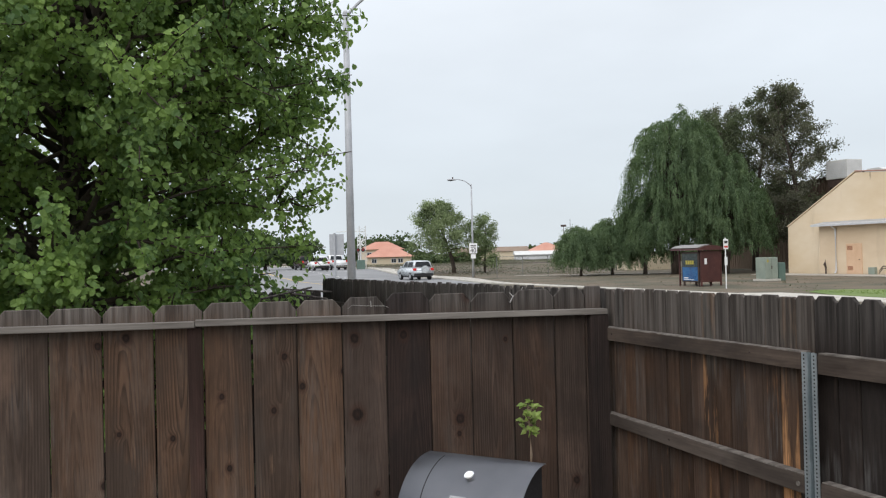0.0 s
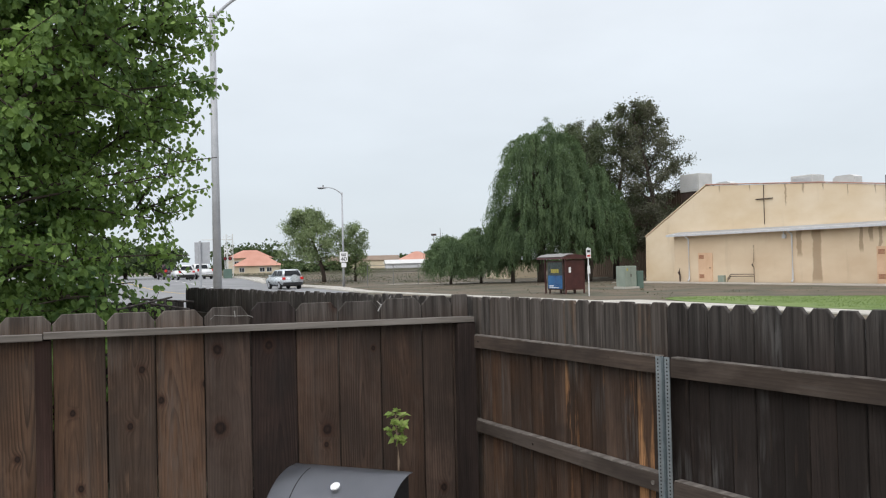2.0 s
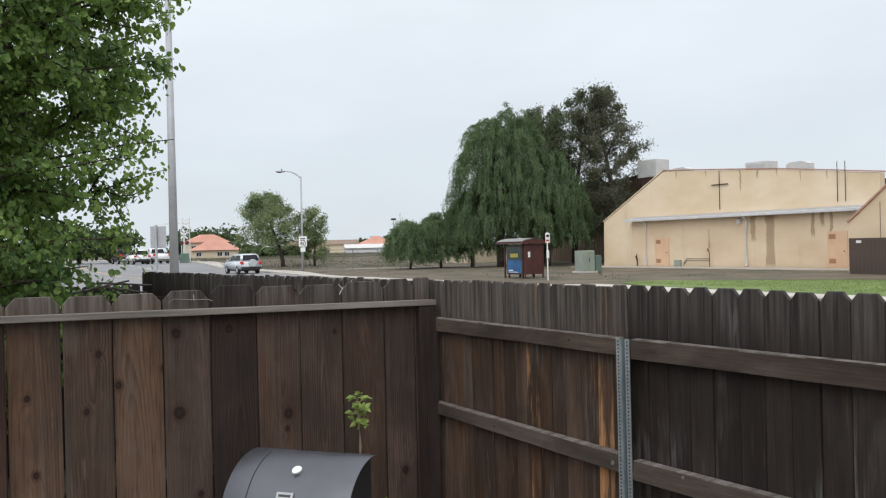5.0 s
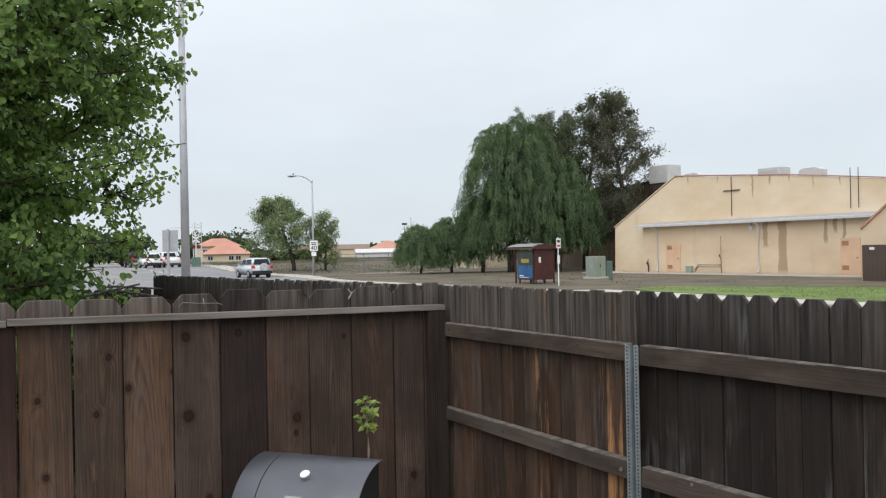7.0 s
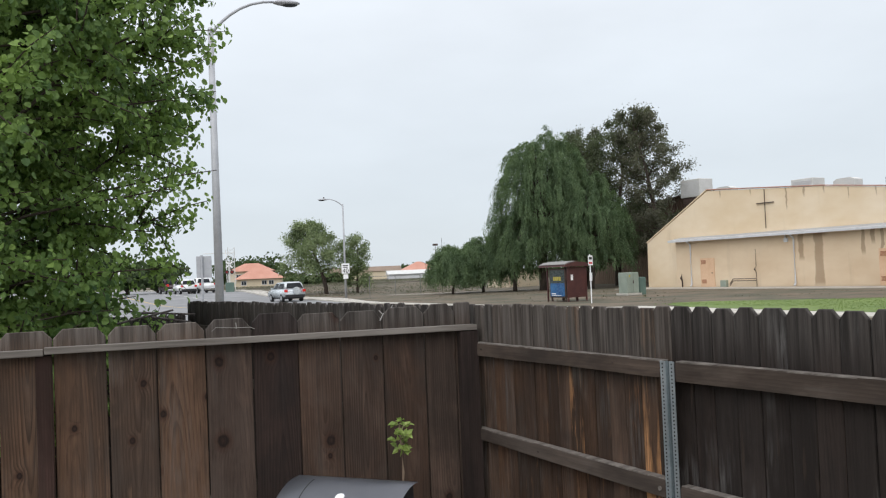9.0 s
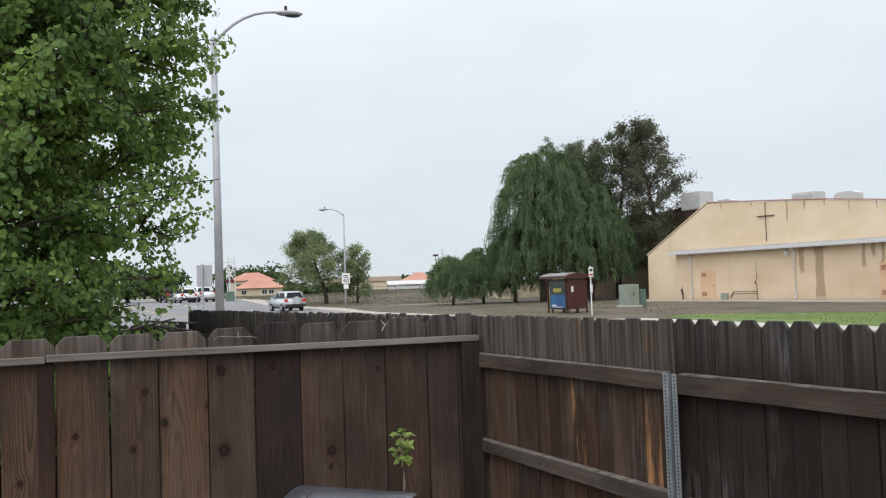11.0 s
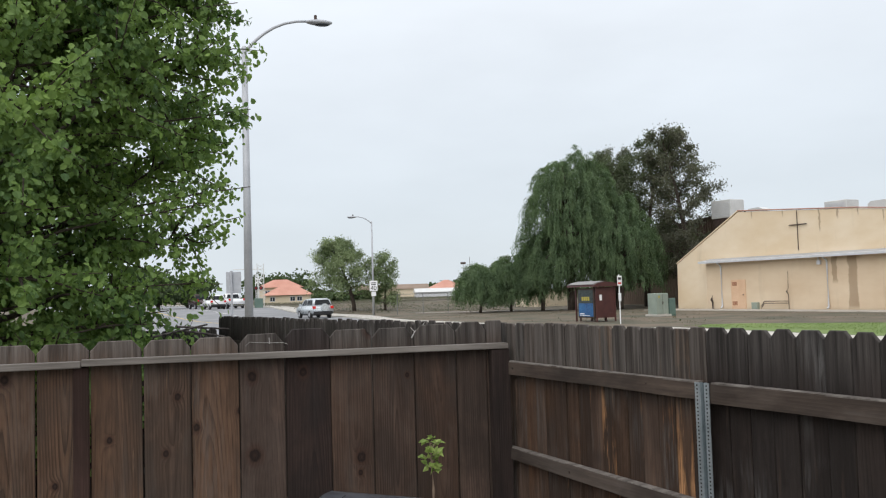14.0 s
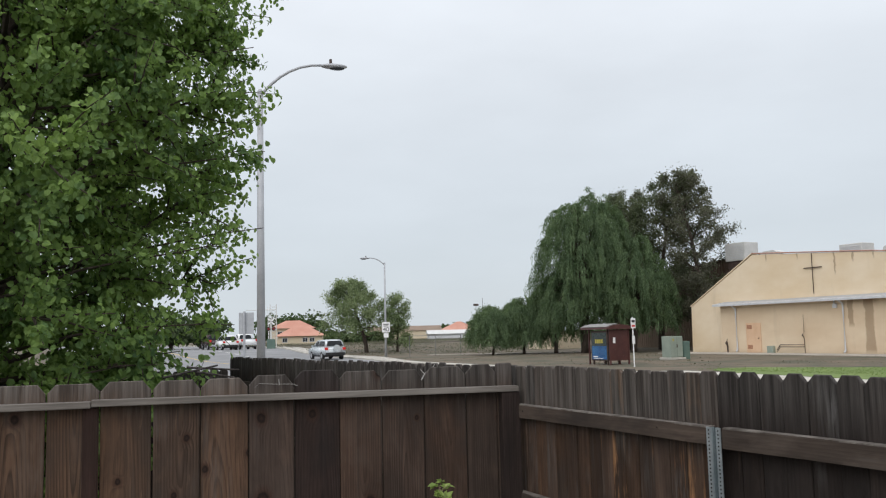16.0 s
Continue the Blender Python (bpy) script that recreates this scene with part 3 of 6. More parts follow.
for nm, b0, mt, lab in (("lane_line", 20.6, PAINT_LINE, "worn white dashed lane line"), ("centre_line", 15.2, PAINT_YELLOW, "worn yellow centre line")):
    bm = bmesh.new()
    for k in range(-3, 36):
        a0 = k * 4.0
        a1 = a0 + (2.0 if nm == "lane_line" else 3.9)
        z0, z1 = lift(a0) + 0.008, lift(a1) + 0.008
        v = [bm.verts.new(p) for p in ((b0 - 0.06, a0, z0), (b0 + 0.06, a0, z0), (b0 + 0.06, a1, z1), (b0 - 0.06, a1, z1))]
        bm.faces.new(v)
    tagged(part(nm, bm, mt, None, "", STREET), lab, "road marking", kind="structure")

bm = bmesh.new()
prism(bm, [(24.32, -40), (24.7, -40), (24.7, 12), (24.9, 20), (25.5, 25.5), (25.7, 28.5), (24.32, 29.5)], 'z', -0.02, 0.137)
tagged(part("bus_pad", bm, CONCRETE, None, "", STREET), "wide pale concrete slab behind the pavement", "pavement", kind="structure")

# lawn before the church
rng = np.random.default_rng(5)
LAWN_EDGE = [(24.75, -6), (25.0, 18), (25.7, 25.6), (26.9, 28.2), (28.2, 29.0), (29.6, 28.4), (31.4, 25.3), (33.2, 22.0), (34.2, 17), (34.2, -6)]
bm = bmesh.new()
prism(bm, LAWN_EDGE, 'z', 0.05, 0.135)
lawn = tagged(part("lawn", bm, LAWN, None, "", STREET), "green mown lawn strip behind the pavement", "lawn", kind="structure")
xs, ys = rng.uniform(25.7, 34.1, 18000), rng.uniform(2, 29, 18000)
keep = (xs < 28.0 + (29.0 - ys) * 0.85) & (xs > 26.8) | (ys < 20)
p = np.stack([xs, ys, np.full(len(xs), 0.12)], 1)[keep]
grass = thing("grass", STREET, "short green grass of the lawn", "grass", kind="stuff")
leaf_mesh("blade", p, 0.055, rng, BLADE, grass, wide=0.35, along=np.tile([0, 0, 1.0], (len(p), 1)))

bm = bmesh.new()
box(bm, 42.9, 45.4, 24, 50.5, 0.05, 0.15, 0.01)
tagged(part("church_walk", bm, CONCRETE_OLD, None, "", STREET), "pale concrete walk along the church wall", "path", kind="structure")
bm = bmesh.new()
prism(bm, [(33, 68.2), (46, 58.8), (46, 60.0), (33, 69.6)], 'z', 0.03, 0.14)
tagged(part("footpath", bm, CONCRETE_OLD, None, "", STREET), "pale concrete footpath under the willow", "path", kind="structure")

# weeds and scrub of the field and the dirt strip
n = 9500
b = rng.uniform(29.0, 110, n)
a = rng.uniform(30, 190, n)
keep = ~((b > 41) & (a < 74)) & ~((b < 37) & (a < 29.5))
b, a = b[keep], a[keep]
pts = []
for bb, aa in zip(b, a):
    if noise.noise(Vector((bb * 0.07, aa * 0.05, 3.1))) < (-0.02 if aa < 66 else -0.2) or (aa < 66 and rng.random() < 0.93):
        continue
    h = (0.1 if aa > 66 else 0.02) + (0.2 if aa > 66 else 0.0) * max(0, noise.noise(Vector((bb * 0.05, aa * 0.04, 9.0))) + 0.4)
    for _ in range(9):
        pts.append((bb + rng.normal() * 0.9, aa + rng.normal() * 0.9, ground_z(bb, aa) + rng.uniform(0, h)))
scrub = thing("scrub", STREET, "dry low weeds and scrub on open field", "weeds", kind="stuff")
leaf_mesh("weed", pts, 0.14, rng, SCRUB, scrub, wide=0.5, along=[(rng.normal() * 0.6, rng.normal() * 0.6, 0.8 if q[1] > 66 else 0.12) for q in pts])

n = 5000
b, a = rng.uniform(25.5, 43, n), rng.uniform(27, 76, n)
pts = [(bb, aa, ground_z(bb, aa) + 0.01) for bb, aa in zip(b, a) if bb > pave_back(aa) + 0.2 and not (aa < 29.5 and bb < 34.5) and not (aa < 37 and bb < 27.6)
       and noise.noise(Vector((bb * 0.35, aa * 0.16, 2.0))) > -0.05]
litter = thing("leaf_litter", STREET, "brown leaf litter and clods on bare ground", "leaf litter", kind="stuff")
leaf_mesh("litter_leaf", pts, 0.055, rng, LITTER, litter, wide=0.7, along=[(rng.normal(), rng.normal(), 0.35) for _ in pts])

# ---- back yard fences ----
CORNER = (0.711, 3.94)
FENCE_A = pose(CORNER[0], CORNER[1], 0, 0, 0, 15)   # boards run along -x
FENCE_B = pose(CORNER[0], CORNER[1], 0, 0, 0, 23)   # boards run along y


def picket_mesh(name, w, t, top, ear, material, notch=0.0):
    bm = bmesh.new()
    h = w / 2
    out = [(-h, 0.04), (h, 0.04), (h, top - ear - notch), (h - ear * 0.9, top), (-h + ear * 0.9, top), (-h, top - ear)]
    prism(bm, out, 'y', -t / 2, t / 2)
    bmesh.ops.bevel(bm, geom=[e for e in bm.edges if abs(e.verts[0].co.y - e.verts[1].co.y) < 1e-6], offset=0.0025, segments=1, affect='EDGES')
    me = bpy.data.meshes.new(name)
    bm.to_mesh(me)
    bm.free()
    me.materials.append(material)
    return me


rnd = random.Random(11)
fence_a = thing("wooden_fence", FENCE_A, "brown weathered redwood board fence with dog-eared tops", "fence")
# joints between the boards, out from the corner
JOINTS_A = [-0.081, -0.229, -0.427, -0.619, -0.803, -0.995, -1.181, -1.37, -1.553, -1.743, -1.932, -2.124, -2.32, -2.51, -2.7, -2.89, -3.08, -3.27, -3.46, -3.65, -3.84]
HEADS_A = {0: 1.808, 1: 1.803, 2: 1.8, 3: 1.799, 4: 1.808}
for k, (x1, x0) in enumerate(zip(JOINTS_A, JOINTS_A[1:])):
    # boards next to the corner get the wood with the shade coloured in
    mat = WOOD_A_STAINED if k == 4 else (WOOD_A_SHADED if k < 4 or k == 5 else WOOD_A)
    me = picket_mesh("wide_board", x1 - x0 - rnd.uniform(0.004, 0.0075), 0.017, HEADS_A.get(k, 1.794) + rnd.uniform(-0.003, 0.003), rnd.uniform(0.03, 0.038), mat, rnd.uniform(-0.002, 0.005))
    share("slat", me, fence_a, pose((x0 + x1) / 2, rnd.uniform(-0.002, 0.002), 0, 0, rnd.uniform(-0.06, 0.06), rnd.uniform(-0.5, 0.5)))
share("slat", picket_mesh("end_board", 0.076, 0.017, 1.81, 0.006, WOOD_A_SHADED), fence_a, pose(-0.04, 0.003, 0))
for x0, x1, z0, z1 in ((-3.9, -1.7745, 1.749, 1.7255), (-1.772, 0.006, 1.731, 1.7095)):
    bm = bmesh.new()
    box(bm, x0, x1, -0.06, -0.0115, -0.0255, 0.0, 0.003)
    for vt in bm.verts:
        vt.co.z += z0 + (z1 - z0) * (vt.co.x - x0) / (x1 - x0)
    part("rail", bm, WOOD_CAP, fence_a, "silvery grey cap rail")
for z in (0.25, 0.95):
    bm = bmesh.new()
    box(bm, -3.9, 0.0, 0.0115, 0.05, z, z + 0.085, 0.003)
    part("rail", bm, WOOD_RAIL, fence_a)
for x0, x1, y0, top in ((-1.803, -1.748, -0.04, 1.7), (-0.075, 0.012, -0.055, 1.682), (-3.75, -3.66, -0.055, 1.715)):
    bm = bmesh.new()
    box(bm, x0, x1, y0, -0.0115, 0.0, top, 0.003)
    part("post", bm, WOOD_POST if x0 < -1 else WOOD_A_STAINED, fence_a, "red-brown timber post" if x0 < -1 else "dark stained timber post")

fence_b = thing("wooden_fence", FENCE_B, "dark weathered picket fence with two grey rails along road", "fence")
# joints between the pickets, from the corner towards the house
JOINTS_B = [0.038, -0.052, -0.122, -0.197, -0.272, -0.346, -0.422, -0.499, -0.573, -0.647, -0.723, -0.8, -0.879, -0.966, -1.047, -1.125, -1.204,
            -1.294, -1.378, -1.47, -1.56, -1.659, -1.749, -1.837, -1.926, -2.017, -2.11]
while JOINTS_B[-1] > -3.6:
    JOINTS_B.append(JOINTS_B[-1] - rnd.uniform(0.088, 0.096))
for k, (y1, y0) in enumerate(zip(JOINTS_B, JOINTS_B[1:])):
    mat = WOOD_BARE if k in (14, 9) else (WOOD_WARM if k < 16 else WOOD_B)
    near = k >= 16
    me = picket_mesh("picket", y1 - y0 - rnd.uniform(0.001, 0.0035), 0.016, (1.8 if near else 1.797) + rnd.uniform(-0.004, 0.004),
                     rnd.uniform(0.019, 0.027) if near else rnd.uniform(0.009, 0.016), mat, rnd.uniform(-0.003, 0.006))
    share("slat", me, fence_b, pose(0.045 + rnd.uniform(-0.003, 0.003), (y0 + y1) / 2, 0, rnd.uniform(-0.08, 0.08), 0, 90 + rnd.uniform(-1.2, 1.2)))
# rails: y and height of the upper edge at both ends, depth
for y0, y1, z0, z1, h0, h1 in ((-1.192, 0.0, 1.618, 1.624, 0.056, 0.057), (-3.7, -1.252, 1.618, 1.619, 0.06, 0.065),
                               (-1.192, 0.0, 1.215, 1.239, 0.062, 0.048), (-3.7, -1.252, 1.206, 1.206, 0.064, 0.065),
                               (-1.192, 0.0, 0.41, 0.41, 0.06, 0.06), (-3.7, -1.252, 0.41, 0.41, 0.06, 0.06)):
    bm = bmesh.new()
    box(bm, -0.003, 0.0365, 0.0, 1.0, -1.0, 0.0)
    bmesh.ops.subdivide_edges(bm, edges=[e for e in bm.edges if abs(e.verts[0].co.y - e.verts[1].co.y) > 0.5], cuts=14)
    bmesh.ops.bevel(bm, geom=[e for e in bm.edges if abs(e.verts[0].co.y - e.verts[1].co.y) > 0.01 and e.calc_face_angle(0.0) > 1.0], offset=0.0028, segments=2, affect='EDGES')
    for vt in bm.verts:
        u = vt.co.y
        wob = 0.0028 * noise.noise(Vector((u * 7 + z0 * 30, z1 * 9, vt.co.z * 2)))
        h = h0 + (h1 - h0) * u
        vt.co.z = z0 + (z1 - z0) * u + wob + (vt.co.z * h if vt.co.z < -0.5 else vt.co.z)
        vt.co.y = y0 + (y1 - y0) * u
    for vt in bm.verts:
        vt.co.x += 0.002 * noise.noise(Vector((vt.co.y * 5, z0 * 7, 0)))
    rail = part("rail", bm, WOOD_RAIL, fence_b, "dark weathered rail")
    # pale strip on the rail's top: silvering plus the sky's highlight as colour
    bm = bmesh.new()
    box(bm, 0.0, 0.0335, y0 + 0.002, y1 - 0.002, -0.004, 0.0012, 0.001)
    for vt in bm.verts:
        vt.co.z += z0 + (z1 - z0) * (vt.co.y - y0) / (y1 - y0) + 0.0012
    part("highlight_edge", bm, WOOD_CAP, rail, "silvered upper edge with the sky's highlight in its colour")
# pale knots and nail heads on the rails, a bright nail in the pickets
for y, z, r, mt, lab in ((-1.158, 1.183, 0.008, WOOD_CAP, "pale sawn knot"), (-1.47, 1.196, 0.006, WOOD_CAP, "pale chipped knot"), (-0.48, 1.201, 0.004, CHROME, "bright nail head"),
                         (-0.95, 1.597, 0.003, CHROME, "bright nail head"), (-0.09, 1.597, 0.004, CHROME, "bright nail head")):
    bm = bmesh.new()
    rod(bm, (-0.0065, y, z), (0.004, y, z), r, n=10)
    part("knot" if mt is WOOD_CAP else "nail", bm, mt, fence_b, lab)


def steel_post(parent, y, top):
    """Web, coloured dark for the shade in the channel, between two bright perforated flanges; y is its middle."""
    bm = bmesh.new()
    box(bm, 0.006, 0.0085, y - 0.0125, y + 0.0125, 0.0, top - 0.002)
    post = part("post", bm, STEEL_SHADED, parent, "steel web of a post, channel shade in its colour")
    for y0, y1 in ((y - 0.0305, y - 0.0095), (y + 0.0105, y + 0.032)):
        bm = bmesh.new()
        box(bm, -0.0075, -0.005, y0, y1, 0.0, top)
        inner = y1 if y0 < y else y0
        box(bm, -0.0049, 0.0058, inner - 0.0012, inner + 0.0012, 0.0, top)
        flange = part("flange", bm, STEEL, post, "galvanised perforated flange")
        bm = bmesh.new()
        for i in range(int(top / 0.0125) - 1):
            m = (y0 + y1) / 2
            box(bm, -0.0084, -0.0076, m - 0.0024, m + 0.0024, 0.02 + i * 0.0125, 0.0252 + i * 0.0125)
        tagged(part("hole", bm, DARK_HOLE, flange, "row of small dark holes"), kind="stuff")


steel_post(fence_b, -1.2215, 1.62)
steel_post(fence_b, -3.66, 1.62)
MB = [picket_mesh("picket", 0.0853, 0.016, 1.795, e, WOOD_B, k) for e, k in ((0.022, 0), (0.026, 0.004), (0.018, 0), (0.024, 0.01))]

# the same fence goes on past the corner, along the neighbour's yard
fence_c = thing("wooden_fence", FENCE_B, "dark picket fence of neighbouring yard beside the road", "fence")
y = 0.055
while y < 5.12:
    share("slat", MB[rnd.randrange(4)], fence_c, pose(0.045 + rnd.uniform(-0.003, 0.003), y, rnd.uniform(-0.007, 0.005) - 0.004 * y, rnd.uniform(-0.1, 0.1), 0, 90 + rnd.uniform(-1, 1)))
    y += 0.086
for z0 in (1.5, 1.12, 0.35):
    bm = bmesh.new()
    box(bm, 0.0, 0.0365, 0.03, 5.12, z0, z0 + 0.062, 0.003)
    part("rail", bm, WOOD_RAIL, fence_c)
fence_d = thing("wooden_fence", FENCE_B @ pose(0.04, 5.16, 0), "dark picket fence closing neighbouring yard", "fence")
x = -0.05
while x > -7:
    share("slat", MB[rnd.randrange(4)], fence_d, pose(x, 0, -0.14 + rnd.uniform(-0.008, 0.006), rnd.uniform(-0.4, 0.4), 0, 0))
    x -= 0.0875
for z0 in (1.4, 0.4):
    bm = bmesh.new()
    box(bm, -7, 0.0, -0.045, -0.0085, z0, z0 + 0.062, 0.003)
    part("rail", bm, WOOD_RAIL, fence_d)

# ---- barrel grill ----
GX = Vector((0.41, -0.24, 0)).normalized()
grill = thing("barrel_grill", Matrix.Translation((0.128, 3.02, 0)) @ pose(0, 0, 0, 0, 0, math.degrees(math.atan2(GX.y, GX.x))), "black barrel charcoal grill with closed lid and thermometer", "grill")
R, HALF, GZ = 0.22, 0.229, 1.036
def shell(bm, r, half, a0, a1, steps, th=0.004):
    """A curved sheet round the x axis with rolled ends."""
    rows = []
    for i in range(steps + 1):
        t = radians(a0 + (a1 - a0) * i / steps)
        rows.append([bm.verts.new((xx, math.cos(t) * rr, GZ + math.sin(t) * rr)) for xx, rr in ((-half, r - 0.0015), (-half + 0.004, r), (-half * 0.5, r), (0.0, r), (half * 0.5, r), (half - 0.004, r), (half, r - 0.0015))])
    for p, q in zip(rows, rows[1:]):
        for j in range(len(p) - 1):
            bm.faces.new((p[j], p[j + 1], q[j + 1], q[j]))
    bmesh.ops.solidify(bm, geom=bm.faces[:], thickness=th)
    return bm
lid = part("lid", shell(bmesh.new(), R, HALF, 84, 200, 30), GRILL_BLACK, grill, "glossy black curved lid", None, True)
for sx, nm in ((-1, "end_cap"), (1, "end_cap")):
    bm = bmesh.new()
    pts = [(math.cos(radians(t)) * (R - 0.004), GZ + math.sin(radians(t)) * (R - 0.004)) for t in range(84, 201, 6)] + [(0.02, GZ - 0.12)]
    xx = sx * (HALF - (0.004 if sx < 0 else 0.02))
    prism(bm, pts, 'x', xx - 0.002, xx + 0.002)
    part(nm, bm, GRILL_DARK, lid, "sooty black end cap")
part("tub", shell(bmesh.new(), R - 0.008, HALF - 0.006, 196, 275, 18), GRILL_BLACK, grill, "black firebox tub", None, True)
for xx in (-HALF * 0.62,):
    bm = bmesh.new()
    rows = []
    for i in range(18):
        t = radians(96 + i * 4.6)
        rows.append([bm.verts.new((xx + s * 0.0022, math.cos(t) * (R + 0.0006), GZ + math.sin(t) * (R + 0.0006))) for s in (-1, 1)])
    for p, q in zip(rows, rows[1:]):
        bm.faces.new((p[0], p[1], q[1], q[0]))
    part("seam", bm, GRILL_DARK, lid, "dark pressed seam")
def on_lid(deg, x, out):
    t = radians(deg)
    return Matrix.Translation((x, math.cos(t) * (R + out), GZ + math.sin(t) * (R + out))) @ Matrix.Rotation(t - math.pi / 2, 4, 'X')
bm = bmesh.new()
bmesh.ops.create_cone(bm, cap_ends=True, segments=28, radius1=0.019, radius2=0.017, depth=0.012)
therm = part("thermometer", bm, CHROME, lid, "round thermometer with chrome bezel", on_lid(124, 0.015, 0.007))
bm = bmesh.new()
bmesh.ops.create_cone(bm, cap_ends=True, segments=24, radius1=0.0145, radius2=0.0145, depth=0.003)
part("dial", bm, WHITE_FACE, therm, "white dial", pose(0, 0, 0.0075))
bm = bmesh.new()
box(bm, -0.03, 0.03, -0.012, 0.012, -0.002, 0.002, 0.001)
plate = part("badge", bm, POLE_METAL, lid, "small chrome badge plate", on_lid(147, 0.0, 0.004))
bm = bmesh.new()
box(bm, -0.022, 0.022, -0.004, 0.004, 0.002, 0.003)
part("badge_mark", bm, SIGN_BLACK, plate, "plain dark bar", pose(0, 0, 0))
bm = bmesh.new()
rod(bm, (-0.13, -R - 0.05, GZ + 0.02), (0.13, -R - 0.05, GZ + 0.02), 0.011, n=12)
for xx in (-0.11, 0.11):
    rod(bm, (xx, -R + 0.008, GZ + 0.02), (xx, -R - 0.05, GZ + 0.02), 0.006)
part("handle", bm, CHROME, lid, "chrome bar handle")
bm = bmesh.new()
for i in range(4):
    box(bm, -HALF - 0.26, -HALF - 0.02, -0.14 + i * 0.065, -0.08 + i * 0.065, 0.955, 0.975, 0.003)
part("side_shelf", bm, WOOD_RAIL, grill, "slatted wooden side shelf")
for xx in (-0.2, 0.2):
    for yy in (-0.13, 0.13):
        bm = bmesh.new()
        rod(bm, (xx, yy * 0.8, 0.86), (xx * 1.1, yy * 1.5, 0.0), 0.014, n=10)
        part("leg", bm, GRILL_BLACK, grill)

# ---- sapling by the fence ----
STEM = plain("pale_young_stem", (0.17, 0.12, 0.085), (0.25, 0.185, 0.135), 20, 90, 0.8, bump=0.1, dist=0.001)
sap = thing("citrus_sapling", Matrix.Translation((0.335, 3.52, 0)), "young sapling with bright lime leaves before the fence", "sapling")
bm = bmesh.new()
tube(bm, [(0.0, 0, 0), (0.012, 0, 0.5), (-0.003, 0.0, 0.95), (0.006, 0, 1.15), (0.002, 0, 1.25), (-0.004, 0, 1.345)], [0.011, 0.009, 0.007, 0.0055, 0.004, 0.002])
rl = np.random.default_rng(21)
p, al, up = [], [], []
for k in range(11):
    z = 1.225 + 0.0125 * k
    t = k * 2.4
    ln = 0.034 if 1 < k < 9 else 0.022
    ca, sa = math.cos(t), math.sin(t)
    tube(bm, [(0.003, 0, z), (ln * 0.6 * ca, ln * 0.6 * sa, z + 0.012), (ln * ca, ln * sa, z + 0.02)], [0.0018, 0.0013, 0.0009], 5)
    for j in range(7):
        f = 0.3 + 0.1 * j
        p.append((ln * f * ca, ln * f * sa, z + 0.02 * f))
        al.append((ca + rl.normal() * 0.7, sa + rl.normal() * 0.7, rl.normal() * 0.6 + 0.1))
        up.append((0.2 * ca, 0.2 * sa - 0.5, 1.0))
part("trunk", bm, STEM, sap, "thin grey-brown stem")
leaf_mesh("leaf_crown", p, 0.034, rl, LEAF_LIME, sap, wide=0.62, along=al, label="bright lime-green leaves", face=up)


shrub = thing("young_shrub", Matrix.Translation((0.47, 3.5, 0)), "low young shrub with lime leaves beside the grill", "shrub")
bm = bmesh.new()
for k in range(5):
    t = k * 1.26
    tube(bm, [(0, 0, 0), (0.02 * math.cos(t), 0.02 * math.sin(t), 0.45), (0.07 * math.cos(t), 0.05 * math.sin(t), 0.88 + 0.02 * k)], [0.006, 0.004, 0.0015], 5)
part("stem", bm, BARK, shrub)
p, al = [], []
for k in range(5):
    t = k * 1.26
    for j in range(9):
        f = rl.uniform(0.6, 1.0)
        p.append((0.07 * f * math.cos(t), 0.05 * f * math.sin(t), (0.88 + 0.02 * k) * f))
        al.append((rl.normal(), rl.normal(), 0.4))
leaf_mesh("leaf_crown", p, 0.036, rl, LEAF_LIME, shrub, wide=0.6, along=al)

# ---- trees ----
def limb_points(rng, p0, d, length, bend, steps=5, sag=0.0):
    pts, p, d = [Vector(p0)], Vector(p0), Vector(d).normalized()
    for _ in range(steps):
        d = (d + Vector(rng.normal(size=3)) * bend + Vector((0, 0, -sag))).normalized()
        p = p + d * (length / steps)
        pts.append(p.copy())
    return pts


